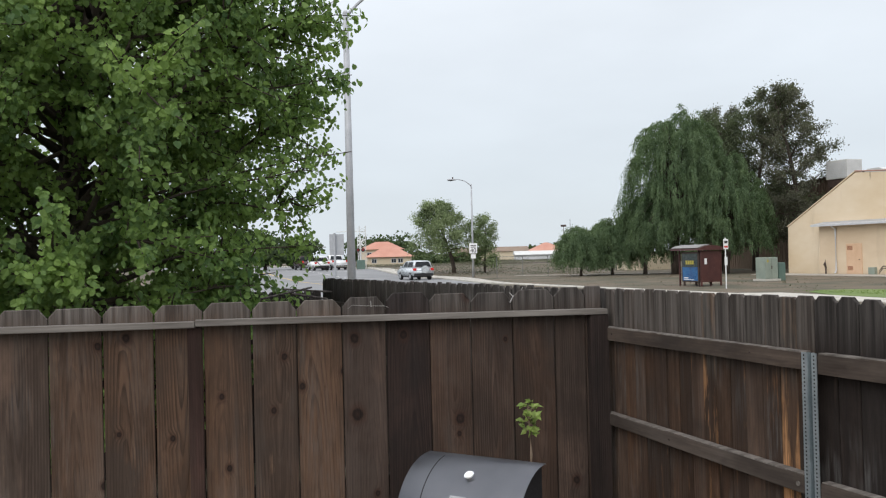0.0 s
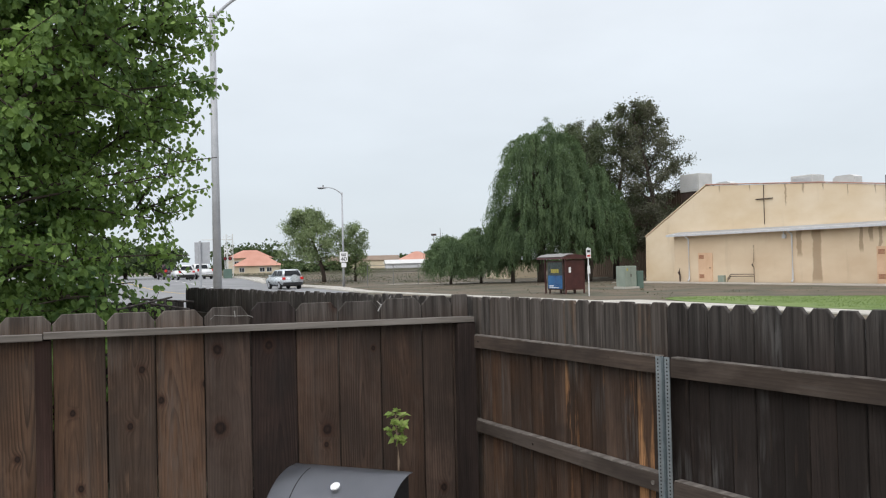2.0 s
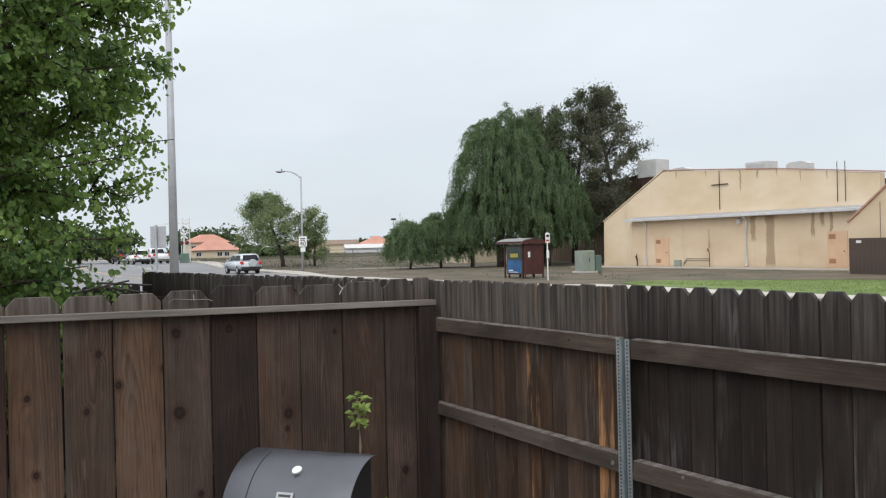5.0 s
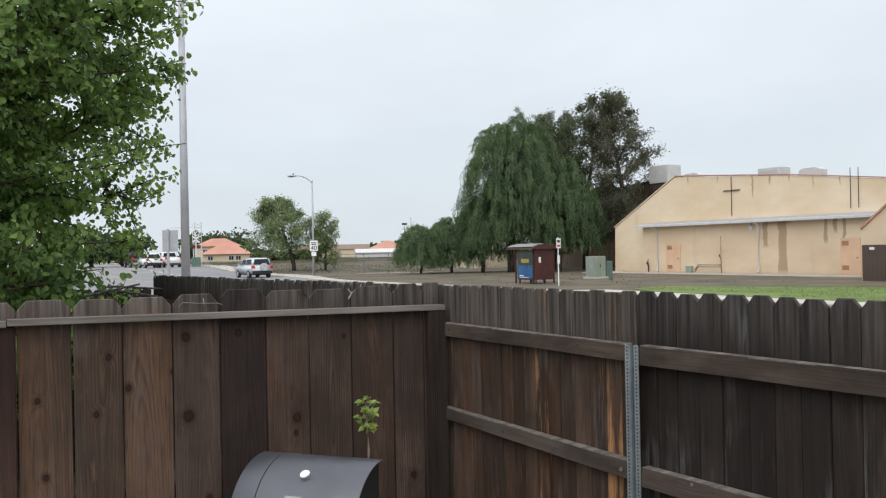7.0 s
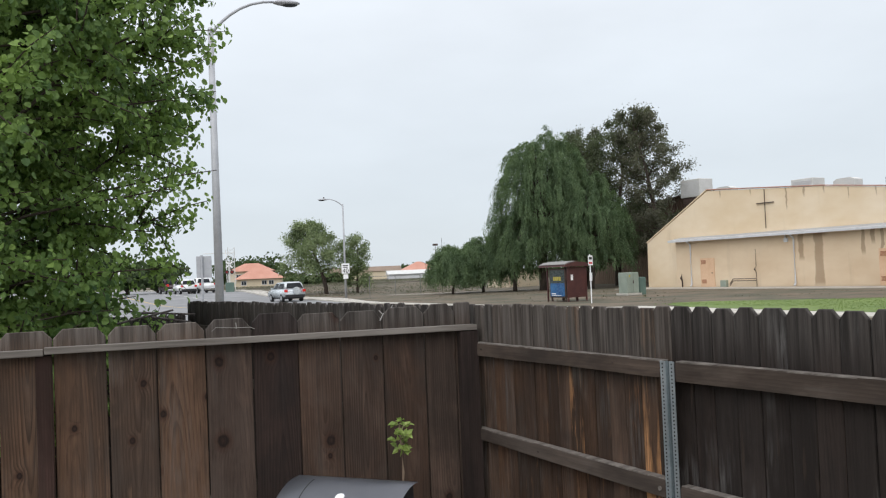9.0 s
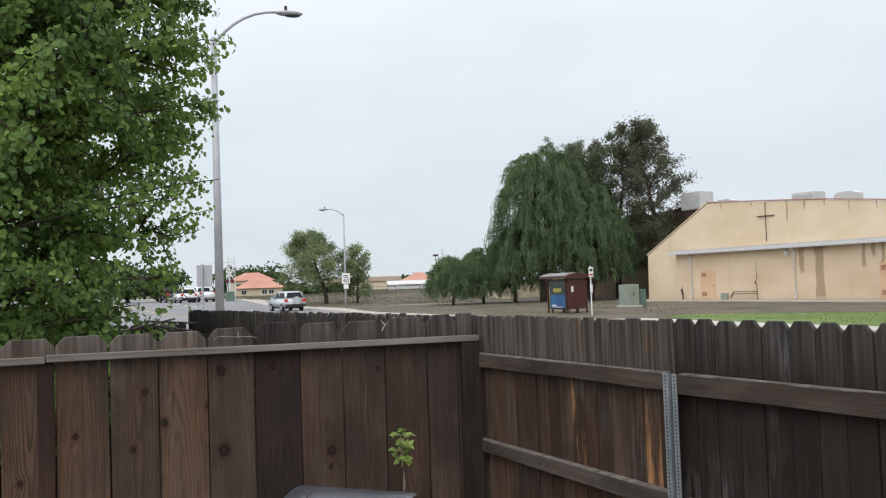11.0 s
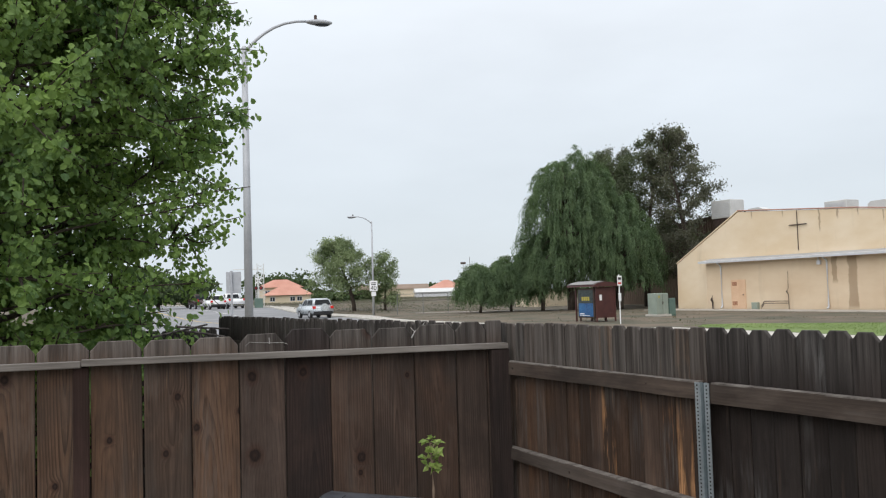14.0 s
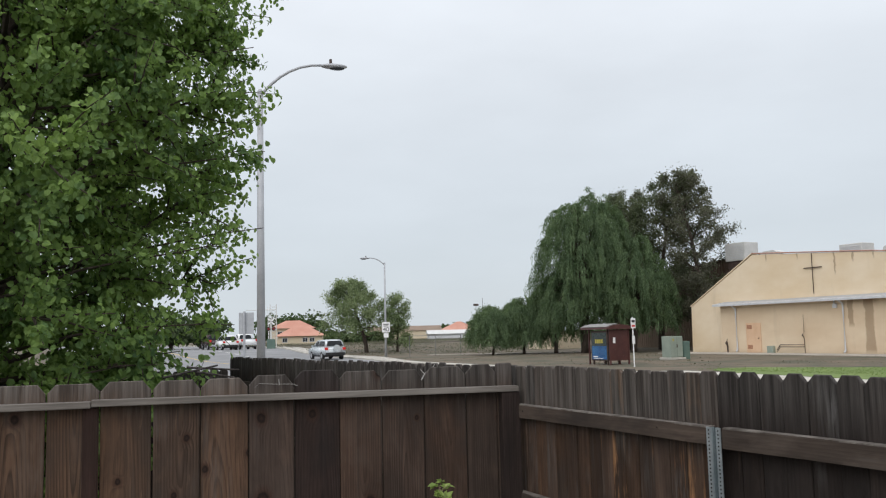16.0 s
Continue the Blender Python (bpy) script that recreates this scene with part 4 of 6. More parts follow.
def broad_tree(name, at, label, seed, trunk_h, trunk_r, reach, leaf, count, material, twigs, rise=0.6, spread=0.35, limbs=30, low=0.25, squash=1.0, droop=0.3, wide=0.62, fuzz=None, lean=(0, 0), sprays=(), rounded=False):
    """Trunk, limbs and a crown of leaves gathered round twigs. reach(z 0..1) gives the crown's radius."""
    rng = np.random.default_rng(seed)
    tree = thing(name, at, label, "tree")
    bm = bmesh.new()
    H = trunk_h
    tr = limb_points(rng, (0, 0, -0.05), (0, 0, 1), H * 0.92, 0.04, 8)
    tr = [q + Vector((lean[0], lean[1], 0)) * (max(0, i - 1.5) / 6.5) for i, q in enumerate(tr)]
    tube(bm, tr, [trunk_r * (1 - 0.85 * i / 8) for i in range(9)], 10)
    clumps = []
    for k in range(limbs):
        f = low + (0.97 - low) * (k + rng.random()) / limbs
        i = min(int(f * 0.92 * 8 / 0.92), 7)
        start = tr[i].lerp(tr[i + 1], f * 8 - i)
        t = k * 2.39996 + rng.normal() * 0.3
        R_ = reach(f)
        ln = R_ * rng.uniform(0.82, 1.07)
        pts = limb_points(rng, start, (math.cos(t), math.sin(t), rise * (0.35 + 0.8 * f) * rng.uniform(0.6, 1.3)), ln, 0.09, 5)
        r0 = trunk_r * 0.3 * (1 - 0.6 * f)
        tube(bm, pts, [r0 * (1 - 0.17 * j) for j in range(6)], 6)
        for m in range(twigs):
            s = rng.uniform(0.3, 1.0) if m > 3 else rng.uniform(0.93, 1.0)
            j = min(int(s * 5), 4)
            q = pts[j].lerp(pts[j + 1], s * 5 - j)
            tw = limb_points(rng, q, (math.cos(t) + rng.normal() * 0.8, math.sin(t) + rng.normal() * 0.8, 0.3 + rng.normal() * 0.6), R_ * spread * rng.uniform(0.5, 1.2), 0.2, 3)
            tube(bm, tw, [r0 * 0.3, r0 * 0.22, r0 * 0.15, r0 * 0.08], 4)
            clumps.append(tw)
    full = len(clumps)
    for tip, z0 in sprays:
        # single boughs that reach out of the crown, leafy towards the tip
        q0, tip = Vector((0, 0, z0)), Vector(tip)
        pts = [q0.lerp(tip, j / 6) + Vector((0, 0, 0.12 * math.sin(j / 6 * 3.1))) + Vector(rng.normal(size=3)) * 0.02 for j in range(7)]
        tube(bm, pts, [0.022 * (1 - 0.14 * j) for j in range(7)], 6)
        for m in range(8):
            s = rng.uniform(0.55, 1.0)
            j = min(int(s * 6), 5)
            q = pts[j].lerp(pts[j + 1], s * 6 - j)
            tw = limb_points(rng, q, (tip.x * 0.3 + rng.normal() * 0.5, rng.normal() * 0.8, rng.normal() * 0.5 - 0.1), rng.uniform(0.16, 0.34), 0.2, 3)
            tube(bm, tw, [0.005, 0.004, 0.003, 0.002], 4)
            clumps.append(tw)
    part("trunk", bm, BARK, tree, "grey-brown trunk and limbs", None, True)
    per = max(1, count // len(clumps))
    pos = []
    most = per
    for c, tw in enumerate(clumps):
        per = most if c < full else max(10, most // 4)
        s = rng.uniform(0.15, 1.0, per) * 3
        j = np.minimum(s.astype(int), 2)
        T = np.array([tuple(v) for v in tw])
        q = T[j] + (T[j + 1] - T[j]) * (s - j)[:, None]
        pos.append(q + rng.normal(size=(per, 3)) * (fuzz or leaf * 1.3))
    pos = np.concatenate(pos)
    out = pos - np.array([lean[0], lean[1], 0])
    out[:, 2] = 0
    out /= np.linalg.norm(out, axis=1)[:, None] + 0.01
    out[:, 2] = 0.55
    leaf_mesh("crown", pos, leaf, rng, material, tree, droop, wide, face=out if rounded else None, round_=rounded)
    return tree


broad_tree("pear_tree", Matrix.Translation((-3.62, 7.6, 0)), "large leafy green ornamental pear tree behind the fence", 6, 7.8, 0.16,
           lambda f: 2.5 * (0.7 if f < 0.17 else (0.8 if f < 0.27 else (1.0 if f < 0.5 else (0.88 if f < 0.78 else 0.88 - 0.75 * (f - 0.78) / 0.22)))), 0.055, 270000, LEAF_PEAR, 19, rise=0.75, spread=0.3, limbs=165, low=0.08,
           wide=0.92, fuzz=0.047, droop=0.5, rounded=True,
           sprays=(((2.82, -0.1, 3.55), 2.9), ((2.84, -0.1, 2.85), 2.2), ((2.6, -0.4, 2.7), 2.1), ((2.6, -0.1, 2.1), 1.7), ((2.3, -0.3, 1.62), 1.2), ((2.1, -0.8, 1.75), 1.3), ((2.0, 0.2, 1.5), 1.1), ((2.7, 0.0, 4.5), 3.8)))

broad_tree("street_tree", Matrix.Translation((0.6, 88.0, 0.1)), "pale green tree leaning over the field beside the road", 8, 8.0, 0.24,
           lambda f: 3.2 * (1.1 if f < 0.38 else (0.9 if f < 0.6 else 0.9 - 0.7 * (f - 0.6) / 0.4)), 0.17, 21000, LEAF_PALE, 9, rise=0.4, spread=0.36, limbs=38, low=0.24, lean=(-1.5, 0.0), rounded=True)
broad_tree("street_tree", Matrix.Translation((3.75, 88.4, 0.1)), "smaller sparse pale green tree in the field", 9, 6.3, 0.15,
           lambda f: 1.35 * (0.9 if f < 0.5 else 1.0 - 0.5 * (f - 0.5) / 0.5), 0.16, 6500, LEAF_PALE, 7, rise=0.6, spread=0.4, limbs=26, low=0.1, lean=(0.3, 0.0), rounded=True)
for (b, a, h, sd) in ((51.0, 54.0, 16.1, 31), (51.0, 66.0, 15.6, 32), (51.0, 59.5, 16.2, 33), (49.0, 61.5, 14.2, 34)):
    broad_tree("plum_tree", street(b, a), "tall dark purplish-green tree beside the brown building", sd, h, 0.3,
               lambda f: 3.5 * (0.55 + 0.65 * f if f < 0.6 else 0.94 - 0.5 * (f - 0.6) / 0.4), 0.15, 31000, LEAF_OLIVE if sd > 32 else LEAF_PLUM, 11, rise=0.75, spread=0.36, limbs=48, low=0.12, rounded=True, fuzz=0.21)


def willow(at, label, seed, height, radius, fronds, leaf=0.2, floor=1.4, lobes=((0, 0, 1.0),)):
    """Arching limbs that carry fronds, each a fan of strands hanging in a curve; lobes: (x, y, share of the height)."""
    rng = np.random.default_rng(seed)
    tree = thing("willow_tree", at, label, "tree")
    bm = bmesh.new()
    k_ = height / 14.0
    tr = limb_points(rng, (0, 0, -0.05), (0.05, 0, 1), height * 0.5, 0.06, 6)
    tube(bm, tr, [(0.42 - 0.05 * i) * k_ for i in range(7)], 10)
    pos, al, fc = [], [], []
    for f in range(fronds):
        lx, ly, lh = lobes[f % len(lobes)]
        t = f * 2.39996 + rng.normal() * 0.2
        share_ = math.sqrt((f + 0.5) / fronds) * rng.uniform(0.8, 1.04)
        r = radius * share_ * (0.8 if lh < 1 else 1.0)
        top = height * lh * (1.0 - 0.54 * share_ ** 2.4) * rng.uniform(0.9, 1.0)
        if rng.random() < 0.55:
            top *= rng.uniform(0.4, 0.95)
        out = Vector((math.cos(t), math.sin(t), 0))
        p = Vector((lx, ly, 0)) + out * r + Vector((0, 0, max(top, floor + 0.4)))
        if f % 6 == 0:
            s = tr[min(int((0.45 + 0.55 * rng.random()) * 6), 6)]
            m = s.lerp(p, 0.55) + Vector((0, 0, 0.07 * height))
            tube(bm, [s, s.lerp(m, 0.5) + Vector((0, 0, 0.03 * height)), m, m.lerp(p, 0.6) + Vector((0, 0, 0.02 * height)), p - Vector((0, 0, 0.1))], [q * k_ for q in (0.13, 0.09, 0.05, 0.03, 0.015)], 6)
        drop = min(rng.uniform(1.0, 2.9) * max(k_, 0.5), p.z - floor * rng.uniform(0.75, 1.25))
        drop = max(drop, 0.4)
        swing = rng.uniform(0.4, 1.15) * max(k_, 0.45)
        for h in range(rng.integers(9, 16)):
            side = Vector(rng.normal(size=3)) * 0.1
            fan = Vector((rng.normal(), rng.normal(), 0)) * 0.13
            ln = drop * rng.uniform(0.55, 1.1)
            cnt = int(ln / 0.085) + 3
            for i in range(cnt):
                g = i / cnt
                q = p + side + (out * swing + fan) * (1 - (1 - g) ** 2) + Vector((0, 0, 0.22 * math.sin(min(g * 5, 3.14)) - ln * g ** 1.35))
                pos.append((q.x + rng.normal() * 0.035, q.y + rng.normal() * 0.035, q.z))
                al.append((out.x * 0.5 * (1 - g) + rng.normal() * 0.3, out.y * 0.5 * (1 - g) + rng.normal() * 0.3, -0.25 - g))
                fc.append((out.x, out.y, 1.0 - 0.5 * g))
    part("trunk", bm, BARK, tree, "dark trunk and arching limbs", None, True)
    leaf_mesh("crown", pos, leaf, rng, LEAF_WILLOW, tree, wide=0.3, along=al, label="drooping strands of narrow leaves", face=fc)
    return tree


willow(street(42.0, 58.3), "large weeping willow with drooping green crown", 41, 13.6, 4.0, 480, floor=1.5, lobes=((-0.5, 0.3, 0.96), (1.2, -0.6, 0.98), (0.2, 0, 1.0)))
willow(street(44.6, 55.4), "lower dense weeping willow beside the church wall", 44, 9.5, 3.4, 270, floor=1.5)
willow(street(35.4, 62.0), "low weeping willow beside the footpath", 42, 4.0, 2.0, 190, leaf=0.18, floor=0.55)
willow(street(38.4, 62.0), "low broad weeping willow beside the footpath", 46, 4.7, 2.4, 260, leaf=0.18, floor=0.55)
willow(street(40.4, 60.2), "low weeping willow beside the bus shelter", 43, 6.4, 2.5, 270, leaf=0.18, floor=0.8)


# ---- church ----
def louvre_door(parent, b, a, w, h, z0, name="door"):
    bm = bmesh.new()
    box(bm, b - 0.05, b - 0.004, a - w / 2, a + w / 2, z0, z0 + h, 0.01)
    d = part(name, bm, DOOR_PINK, parent, "peach painted metal door")
    for zz in (0.14, 0.8):
        bm = bmesh.new()
        for i in range(4):
            z = z0 + h * zz + i * 0.07
            box(bm, b - 0.066, b - 0.051, a + w * 0.08, a + w * 0.42, z, z + 0.05, 0.004)
        part("louvre", bm, LOUVRE, d, "brown louvre slats")
    bm = bmesh.new()
    rod(bm, (b - 0.12, a - w * 0.36, z0 + 1.0), (b - 0.05, a - w * 0.36, z0 + 1.0), 0.03)
    part("handle", bm, IRON, d)


church = thing("church", STREET, "tan stucco church with sloped parapet and iron cross", "building")
bm = bmesh.new()
prism(bm, [(27.9, 0.0), (50.5, 0.0), (50.42, 3.52), (44.1, 6.93), (34.8, 6.28), (27.9, 5.5)], 'x', 46.3, 46.75)
part("wall", bm, STUCCO_UP, church, "pale gold stucco wall")
bm = bmesh.new()
prism(bm, [(50.4, 0.0), (50.4, 3.4), (43.9, 6.6), (30, 5.4), (28.1, 5.2), (28.1, 0)], 'x', 46.77, 58)
part("hall", bm, SIDING, church, "plain brown hall behind the wall")
for p, q in (((50.5, 3.52), (44.15, 6.97)), ((44.15, 7.0), (34.8, 6.31)), ((34.8, 6.31), (27.85, 5.53))):
    dy, dz = q[0] - p[0], q[1] - p[1]
    L = math.hypot(dy, dz)
    m = int(L / 0.55)
    for i in range(m):
        c = (i + 0.5) / m
        bm = bmesh.new()
        box(bm, -0.28, 0.28, -L / m * 0.49, L / m * 0.49, -0.035, 0.035, 0.012)
        part("coping_tile", bm, COPING if p[0] < 50 else STUCCO_UP, church, "weathered red coping tile" if p[0] < 50 else "",
             Matrix.Translation((46.52, p[0] + dy * c, p[1] + dz * c + 0.03)) @ Matrix.Rotation(math.atan2(dz, dy) + rnd.uniform(-0.02, 0.02), 4, 'X'))
bm = bmesh.new()
box(bm, 45.6, 46.298, 25.9, 46.7, 0.0, 3.5)
lean = part("annex", bm, STUCCO, church, "tan stucco annex with dark water stains")
bm = bmesh.new()
prism(bm, [(45.2, 3.44), (45.2, 3.56), (46.28, 3.74), (46.28, 3.5)], 'y', 25.9, 46.95)
part("annex_roof", bm, POLE_METAL, church, "pale sloping annex roof")
bm = bmesh.new()
prism(bm, [(45.08, 3.4), (45.195, 3.4), (45.195, 3.57), (45.08, 3.55)], 'y', 25.9, 46.97)
part("gutter", bm, GUTTER, church, "white metal gutter")
for a in (45.2, 36.4):
    bm = bmesh.new()
    tube(bm, [(45.16, a, 3.42), (45.25, a, 3.34), (45.48, a, 3.22), (45.52, a, 3.1), (45.52, a, 0.35), (45.4, a, 0.2)], [0.06] * 6, 8)
    part("downspout", bm, GUTTER, church, "white downspout")
louvre_door(church, 45.6, 43.7, 1.3, 2.05, 0.12)
louvre_door(church, 45.6, 30.1, 1.25, 2.15, 0.12)
bm = bmesh.new()
box(bm, 46.2, 46.26, 39.05, 39.07, 3.95, 6.55, 0.005)
box(bm, 46.2, 46.26, 38.35, 39.72, 5.6, 5.66, 0.005)
part("cross", bm, IRON, church, "dark iron wall cross")
for a in (29.95, 30.45):
    bm = bmesh.new()
    rod(bm, (46.2, a, 4.0), (46.2, a, 6.35), 0.022)
    part("conduit", bm, IRON, church, "thin rusty pipe")
bm = bmesh.new()
tube(bm, [(45.5, 39.4, 0.1), (45.5, 39.4, 1.1), (45.45, 39.5, 1.3), (45.5, 39.4, 1.5), (45.5, 39.4, 2.6)], [0.02, 0.02, 0.05, 0.02, 0.012])
for z in (0.55, 0.68):
    tube(bm, [(45.5, 39.4, z), (45.3, 40.2, z), (45.3, 41.2, z), (45.4, 41.6, z - 0.35)], [0.022, 0.022, 0.03, 0.022])
part("pipework", bm, IRON, church, "rusty valve pipes")
bm = bmesh.new()
tube(bm, [(45.4, 46.0, 0.1), (45.4, 46.0, 0.6), (45.35, 46.05, 0.8), (45.4, 46.0, 1.1)], [0.05, 0.06, 0.09, 0.03])
part("standpipe", bm, IRON, church)
bm = bmesh.new()
box(bm, 45.35, 45.597, 41.9, 42.4, 0.1, 0.6, 0.02)
part("meter_box", bm, CABINET, church)
bm = bmesh.new()
box(bm, 45.45, 45.597, 36.85, 37.1, 2.95, 3.2, 0.01)
rod(bm, (45.5, 37.0, 3.2), (45.5, 37.0, 3.4), 0.04)
part("wall_lamp", bm, GUTTER, church)

for b, a, z, w, d, h in ((52.6, 51.2, 7.2, 1.5, 2.1, 1.45), (52.6, 40.6, 6.5, 1.3, 1.8, 1.0)):
    u = thing("rooftop_cooler", STREET @ pose(b, a, z - 0.3), "pale metal evaporative cooler on the church roof", "cooler", "rooftop coolers")
    bm = bmesh.new()
    box(bm, -w / 2, w / 2, -d / 2, d / 2, 0.3, h + 0.3, 0.05)
    body = part("body", bm, AC_METAL, u)
    bm = bmesh.new()
    for i in range(9):
        box(bm, -w / 2 - 0.02, -w / 2 - 0.001, -d / 2 + 0.15, d / 2 - 0.15, 0.45 + i * (h - 0.3) / 9, 0.49 + i * (h - 0.3) / 9)
    part("louvre", bm, GUTTER, body)
    bm = bmesh.new()
    box(bm, -w / 2 + 0.1, w / 2 - 0.1, -d / 2 + 0.1, d / 2 - 0.1, -0.25, 0.298)
    part("stand", bm, IRON, u)
for a in (46.6, 36.3):
    u = thing("roof_vent", STREET @ pose(51, a, 6.85 + (a - 36) * 0.05), "low domed metal vent on the church roof", "vent", "roof vents")
    bm = bmesh.new()
    prism(bm, [(-0.8, -0.6), (0.8, -0.6), (0.8, 0.0), (0.55, 0.16), (-0.45, 0.18), (-0.78, 0.04)], 'x', -0.4, 0.4)
    part("body", bm, AC_METAL, u)

# wing of the church with a dark gate
wing = thing("church_wing", STREET, "tan stucco church wing with steep sloping parapet", "building")
bm = bmesh.new()
prism(bm, [(25.7, 0.0), (25.7, 2.62), (17.5, 9.4), (9.0, 9.4), (9.0, 0.0)], 'x', 39.8, 40.25)
part("wall", bm, STUCCO, wing)
bm = bmesh.new()
prism(bm, [(25.3, 0.0), (25.3, 2.5), (17.4, 9.1), (9.1, 9.1), (9.1, 0.0)], 'x', 40.26, 52)
part("hall", bm, SIDING, wing)
L = math.hypot(8.2, 6.78)
for i in range(22):
    c = (i + 0.5) / 22
    bm = bmesh.new()
    box(bm, -0.31, 0.31, -L / 22 * 0.49, L / 22 * 0.49, -0.05, 0.05, 0.015)
    part("coping_tile", bm, COPING, wing, "weathered red coping tile",
         Matrix.Translation((40.02, 25.72 - 8.2 * c, 2.66 + 6.78 * c)) @ Matrix.Rotation(math.atan2(6.78, -8.2) + rnd.uniform(-0.02, 0.02), 4, 'X'))
bm = bmesh.new()
box(bm, 39.72, 39.796, 22.25, 23.0, 0.1, 2.2, 0.01)
d = part("door", bm, DOOR_PINK, wing)
bm = bmesh.new()
for y0, y1, z0, z1 in ((22.13, 22.23, 0.1, 2.3), (23.02, 23.12, 0.1, 2.3), (22.13, 23.12, 2.22, 2.32)):
    box(bm, 39.7, 39.794, y0, y1, z0, z1, 0.01)
part("frame", bm, DOOR_PINK, d)
bm = bmesh.new()
box(bm, 39.6, 39.795, 21.55, 21.78, 2.68, 2.92, 0.03)
part("wall_lamp", bm, IRON, wing, "square dark wall lamp")
for a in (24.0, 20.9):
    bm = bmesh.new()
    rod(bm, (39.76, a, 0.0), (39.76, a, 3.6 if a > 22 else 6.2), 0.012, n=6)
    part("cable", bm, IRON, wing)

gate = thing("wooden_gate", STREET, "dark brown board gate screening the church wing", "gate")
g = picket_mesh("gate_board", 0.19, 0.025, 1.8, 0.004, GATE_WOOD)
a = 25.25
while a > 9.5:
    share("board", g, gate, pose(39.3, a, 0.06, 0, 0, 90))
    a -= 0.196
for z in (0.4, 1.5):
    bm = bmesh.new()
    box(bm, 39.314, 39.37, 9.5, 25.3, z, z + 0.09)
    part("rail", bm, GATE_WOOD, gate)
bm = bmesh.new()
box(bm, 39.26, 39.285, 24.7, 24.95, 1.62, 1.75)
part("notice", bm, SIGN_WHITE, gate, "small white notice")

# brown hall behind the church, mansard roof of ribbed metal
hall = thing("brown_hall", STREET, "low brown hall with ribbed siding and dark mansard roof", "building")
bm = bmesh.new()
box(bm, 56.0, 70.0, 51.0, 74.0, 0.0, 3.0)
part("wall", bm, SIDING_TAN, hall, "tan ribbed siding")
bm = bmesh.new()
for i in range(110):
    y = 51.0 + i * 0.3
    if y > 73.8:
        continue
    box(bm, 55.95, 55.998, y, y + 0.12, 0.05, 2.98)
tagged(part("rib", bm, SIDING_TAN, hall), kind="stuff")
bm = bmesh.new()
prism(bm, [(53.4, 3.0), (53.4, 8.0), (54.2, 7.95), (60.8, 7.45), (68.0, 6.9), (68.0, 3.0)], 'x', 55.9, 69.5)
part("upper_wall", bm, SIDING, hall, "dark brown ribbed upper wall")
bm = bmesh.new()
for i in range(58):
    y = 53.45 + i * 0.3
    if y > 67.9:
        continue
    top = 8.2 - (y - 50.6) * 0.0747
    box(bm, 55.82, 55.898, y, y + 0.12, 3.0, top)
tagged(part("rib", bm, SIDING, hall), kind="stuff")
bm = bmesh.new()
prism(bm, [(53.3, 8.01), (68.1, 6.91), (68.1, 7.01), (53.3, 8.11)], 'x', 55.7, 69.6)
part("roof", bm, IRON, hall, "dark roof edge")
low = thing("annex_building", street(50.5, 76.0), "low peach building behind the willow", "building")
bm = bmesh.new()
box(bm, -1.6, 2.2, -2, 2, 0, 1.7)
part("wall", bm, HOUSE_WALL, low)
bm = bmesh.new()
box(bm, -1.8, 2.4, -2.2, 2.2, 1.7, 1.85)
part("roof", bm, SIDING_TAN, low)

# ---- bus shelter ----
bus = thing("bus_shelter", street(27.8, 37.45, 0.13) @ Matrix.Diagonal((0.93, 0.93, 0.93, 1)), "maroon steel bus shelter with a curved roof and poster", "bus shelter")
for bb, aa in ((0.0, -1.1), (0.0, 0.82), (1.3, -1.1), (1.3, 0.82)):
    bm = bmesh.new()
    box(bm, bb - 0.04, bb + 0.04, aa - 0.04, aa + 0.04, 0.0, 1.98, 0.006)
    part("post", bm, MAROON, bus)
bm = bmesh.new()
prism(bm, [(-0.3, 1.98), (1.5, 1.98), (1.47, 2.07), (1.1, 2.2), (0.55, 2.25), (0.05, 2.18), (-0.28, 2.06)], 'y', -1.3, 1.3)
part("roof", bm, MAROON, bus, "curved maroon roof")
bm = bmesh.new()
prism(bm, [(-0.26, 2.09), (0.05, 2.2), (0.5, 2.27), (0.5, 2.3), (0.03, 2.23), (-0.28, 2.12)], 'y', -1.2, 1.25)
part("skylight", bm, WIRE, bus, "pale translucent roof panel")
bm = bmesh.new()
box(bm, 1.31, 1.335, -1.05, 0.77, 0.3, 1.95)
part("back_panel", bm, MAROON, bus, "maroon back panel")
bm = bmesh.new()
box(bm, 0.045, 1.255, -1.12, -1.09, 0.22, 1.95)
end = part("end_panel", bm, MAROON, bus, "perforated maroon end panel")
for i in range(9):
    bm = bmesh.new()
    box(bm, 0.06, 1.24, -1.128, -1.121, 0.3 + i * 0.18, 0.32 + i * 0.18)
    part("slat", bm, MAROON, end)
bm = bmesh.new()
box(bm, 0.5, 1.2, -1.0, 0.7, 0.42, 0.48, 0.01)
for aa in (-0.8, 0.5):
    box(bm, 0.8, 0.9, aa - 0.05, aa + 0.05, 0.0, 0.419)
part("bench", bm, MAROON, bus, "maroon bench")
bm = bmesh.new()
box(bm, -0.1, 0.06, -1.0, 0.5, 0.22, 1.9, 0.02)
for aa in (-0.9, 0.4):
    box(bm, -0.05, 0.02, aa - 0.05, aa + 0.05, 0.0, 0.24)
adbox = part("poster_case", bm, IRON, bus, "dark poster case")
for z0, z1, mt, lab in ((0.3, 1.05, POSTER_BLUE, "blue lower half of a poster"), (1.052, 1.8, POSTER_DARK, "dark teal upper half of a poster")):
    bm = bmesh.new()
    box(bm, -0.112, -0.102, -0.92, 0.42, z0, z1)
    part("poster", bm, mt, adbox, lab)
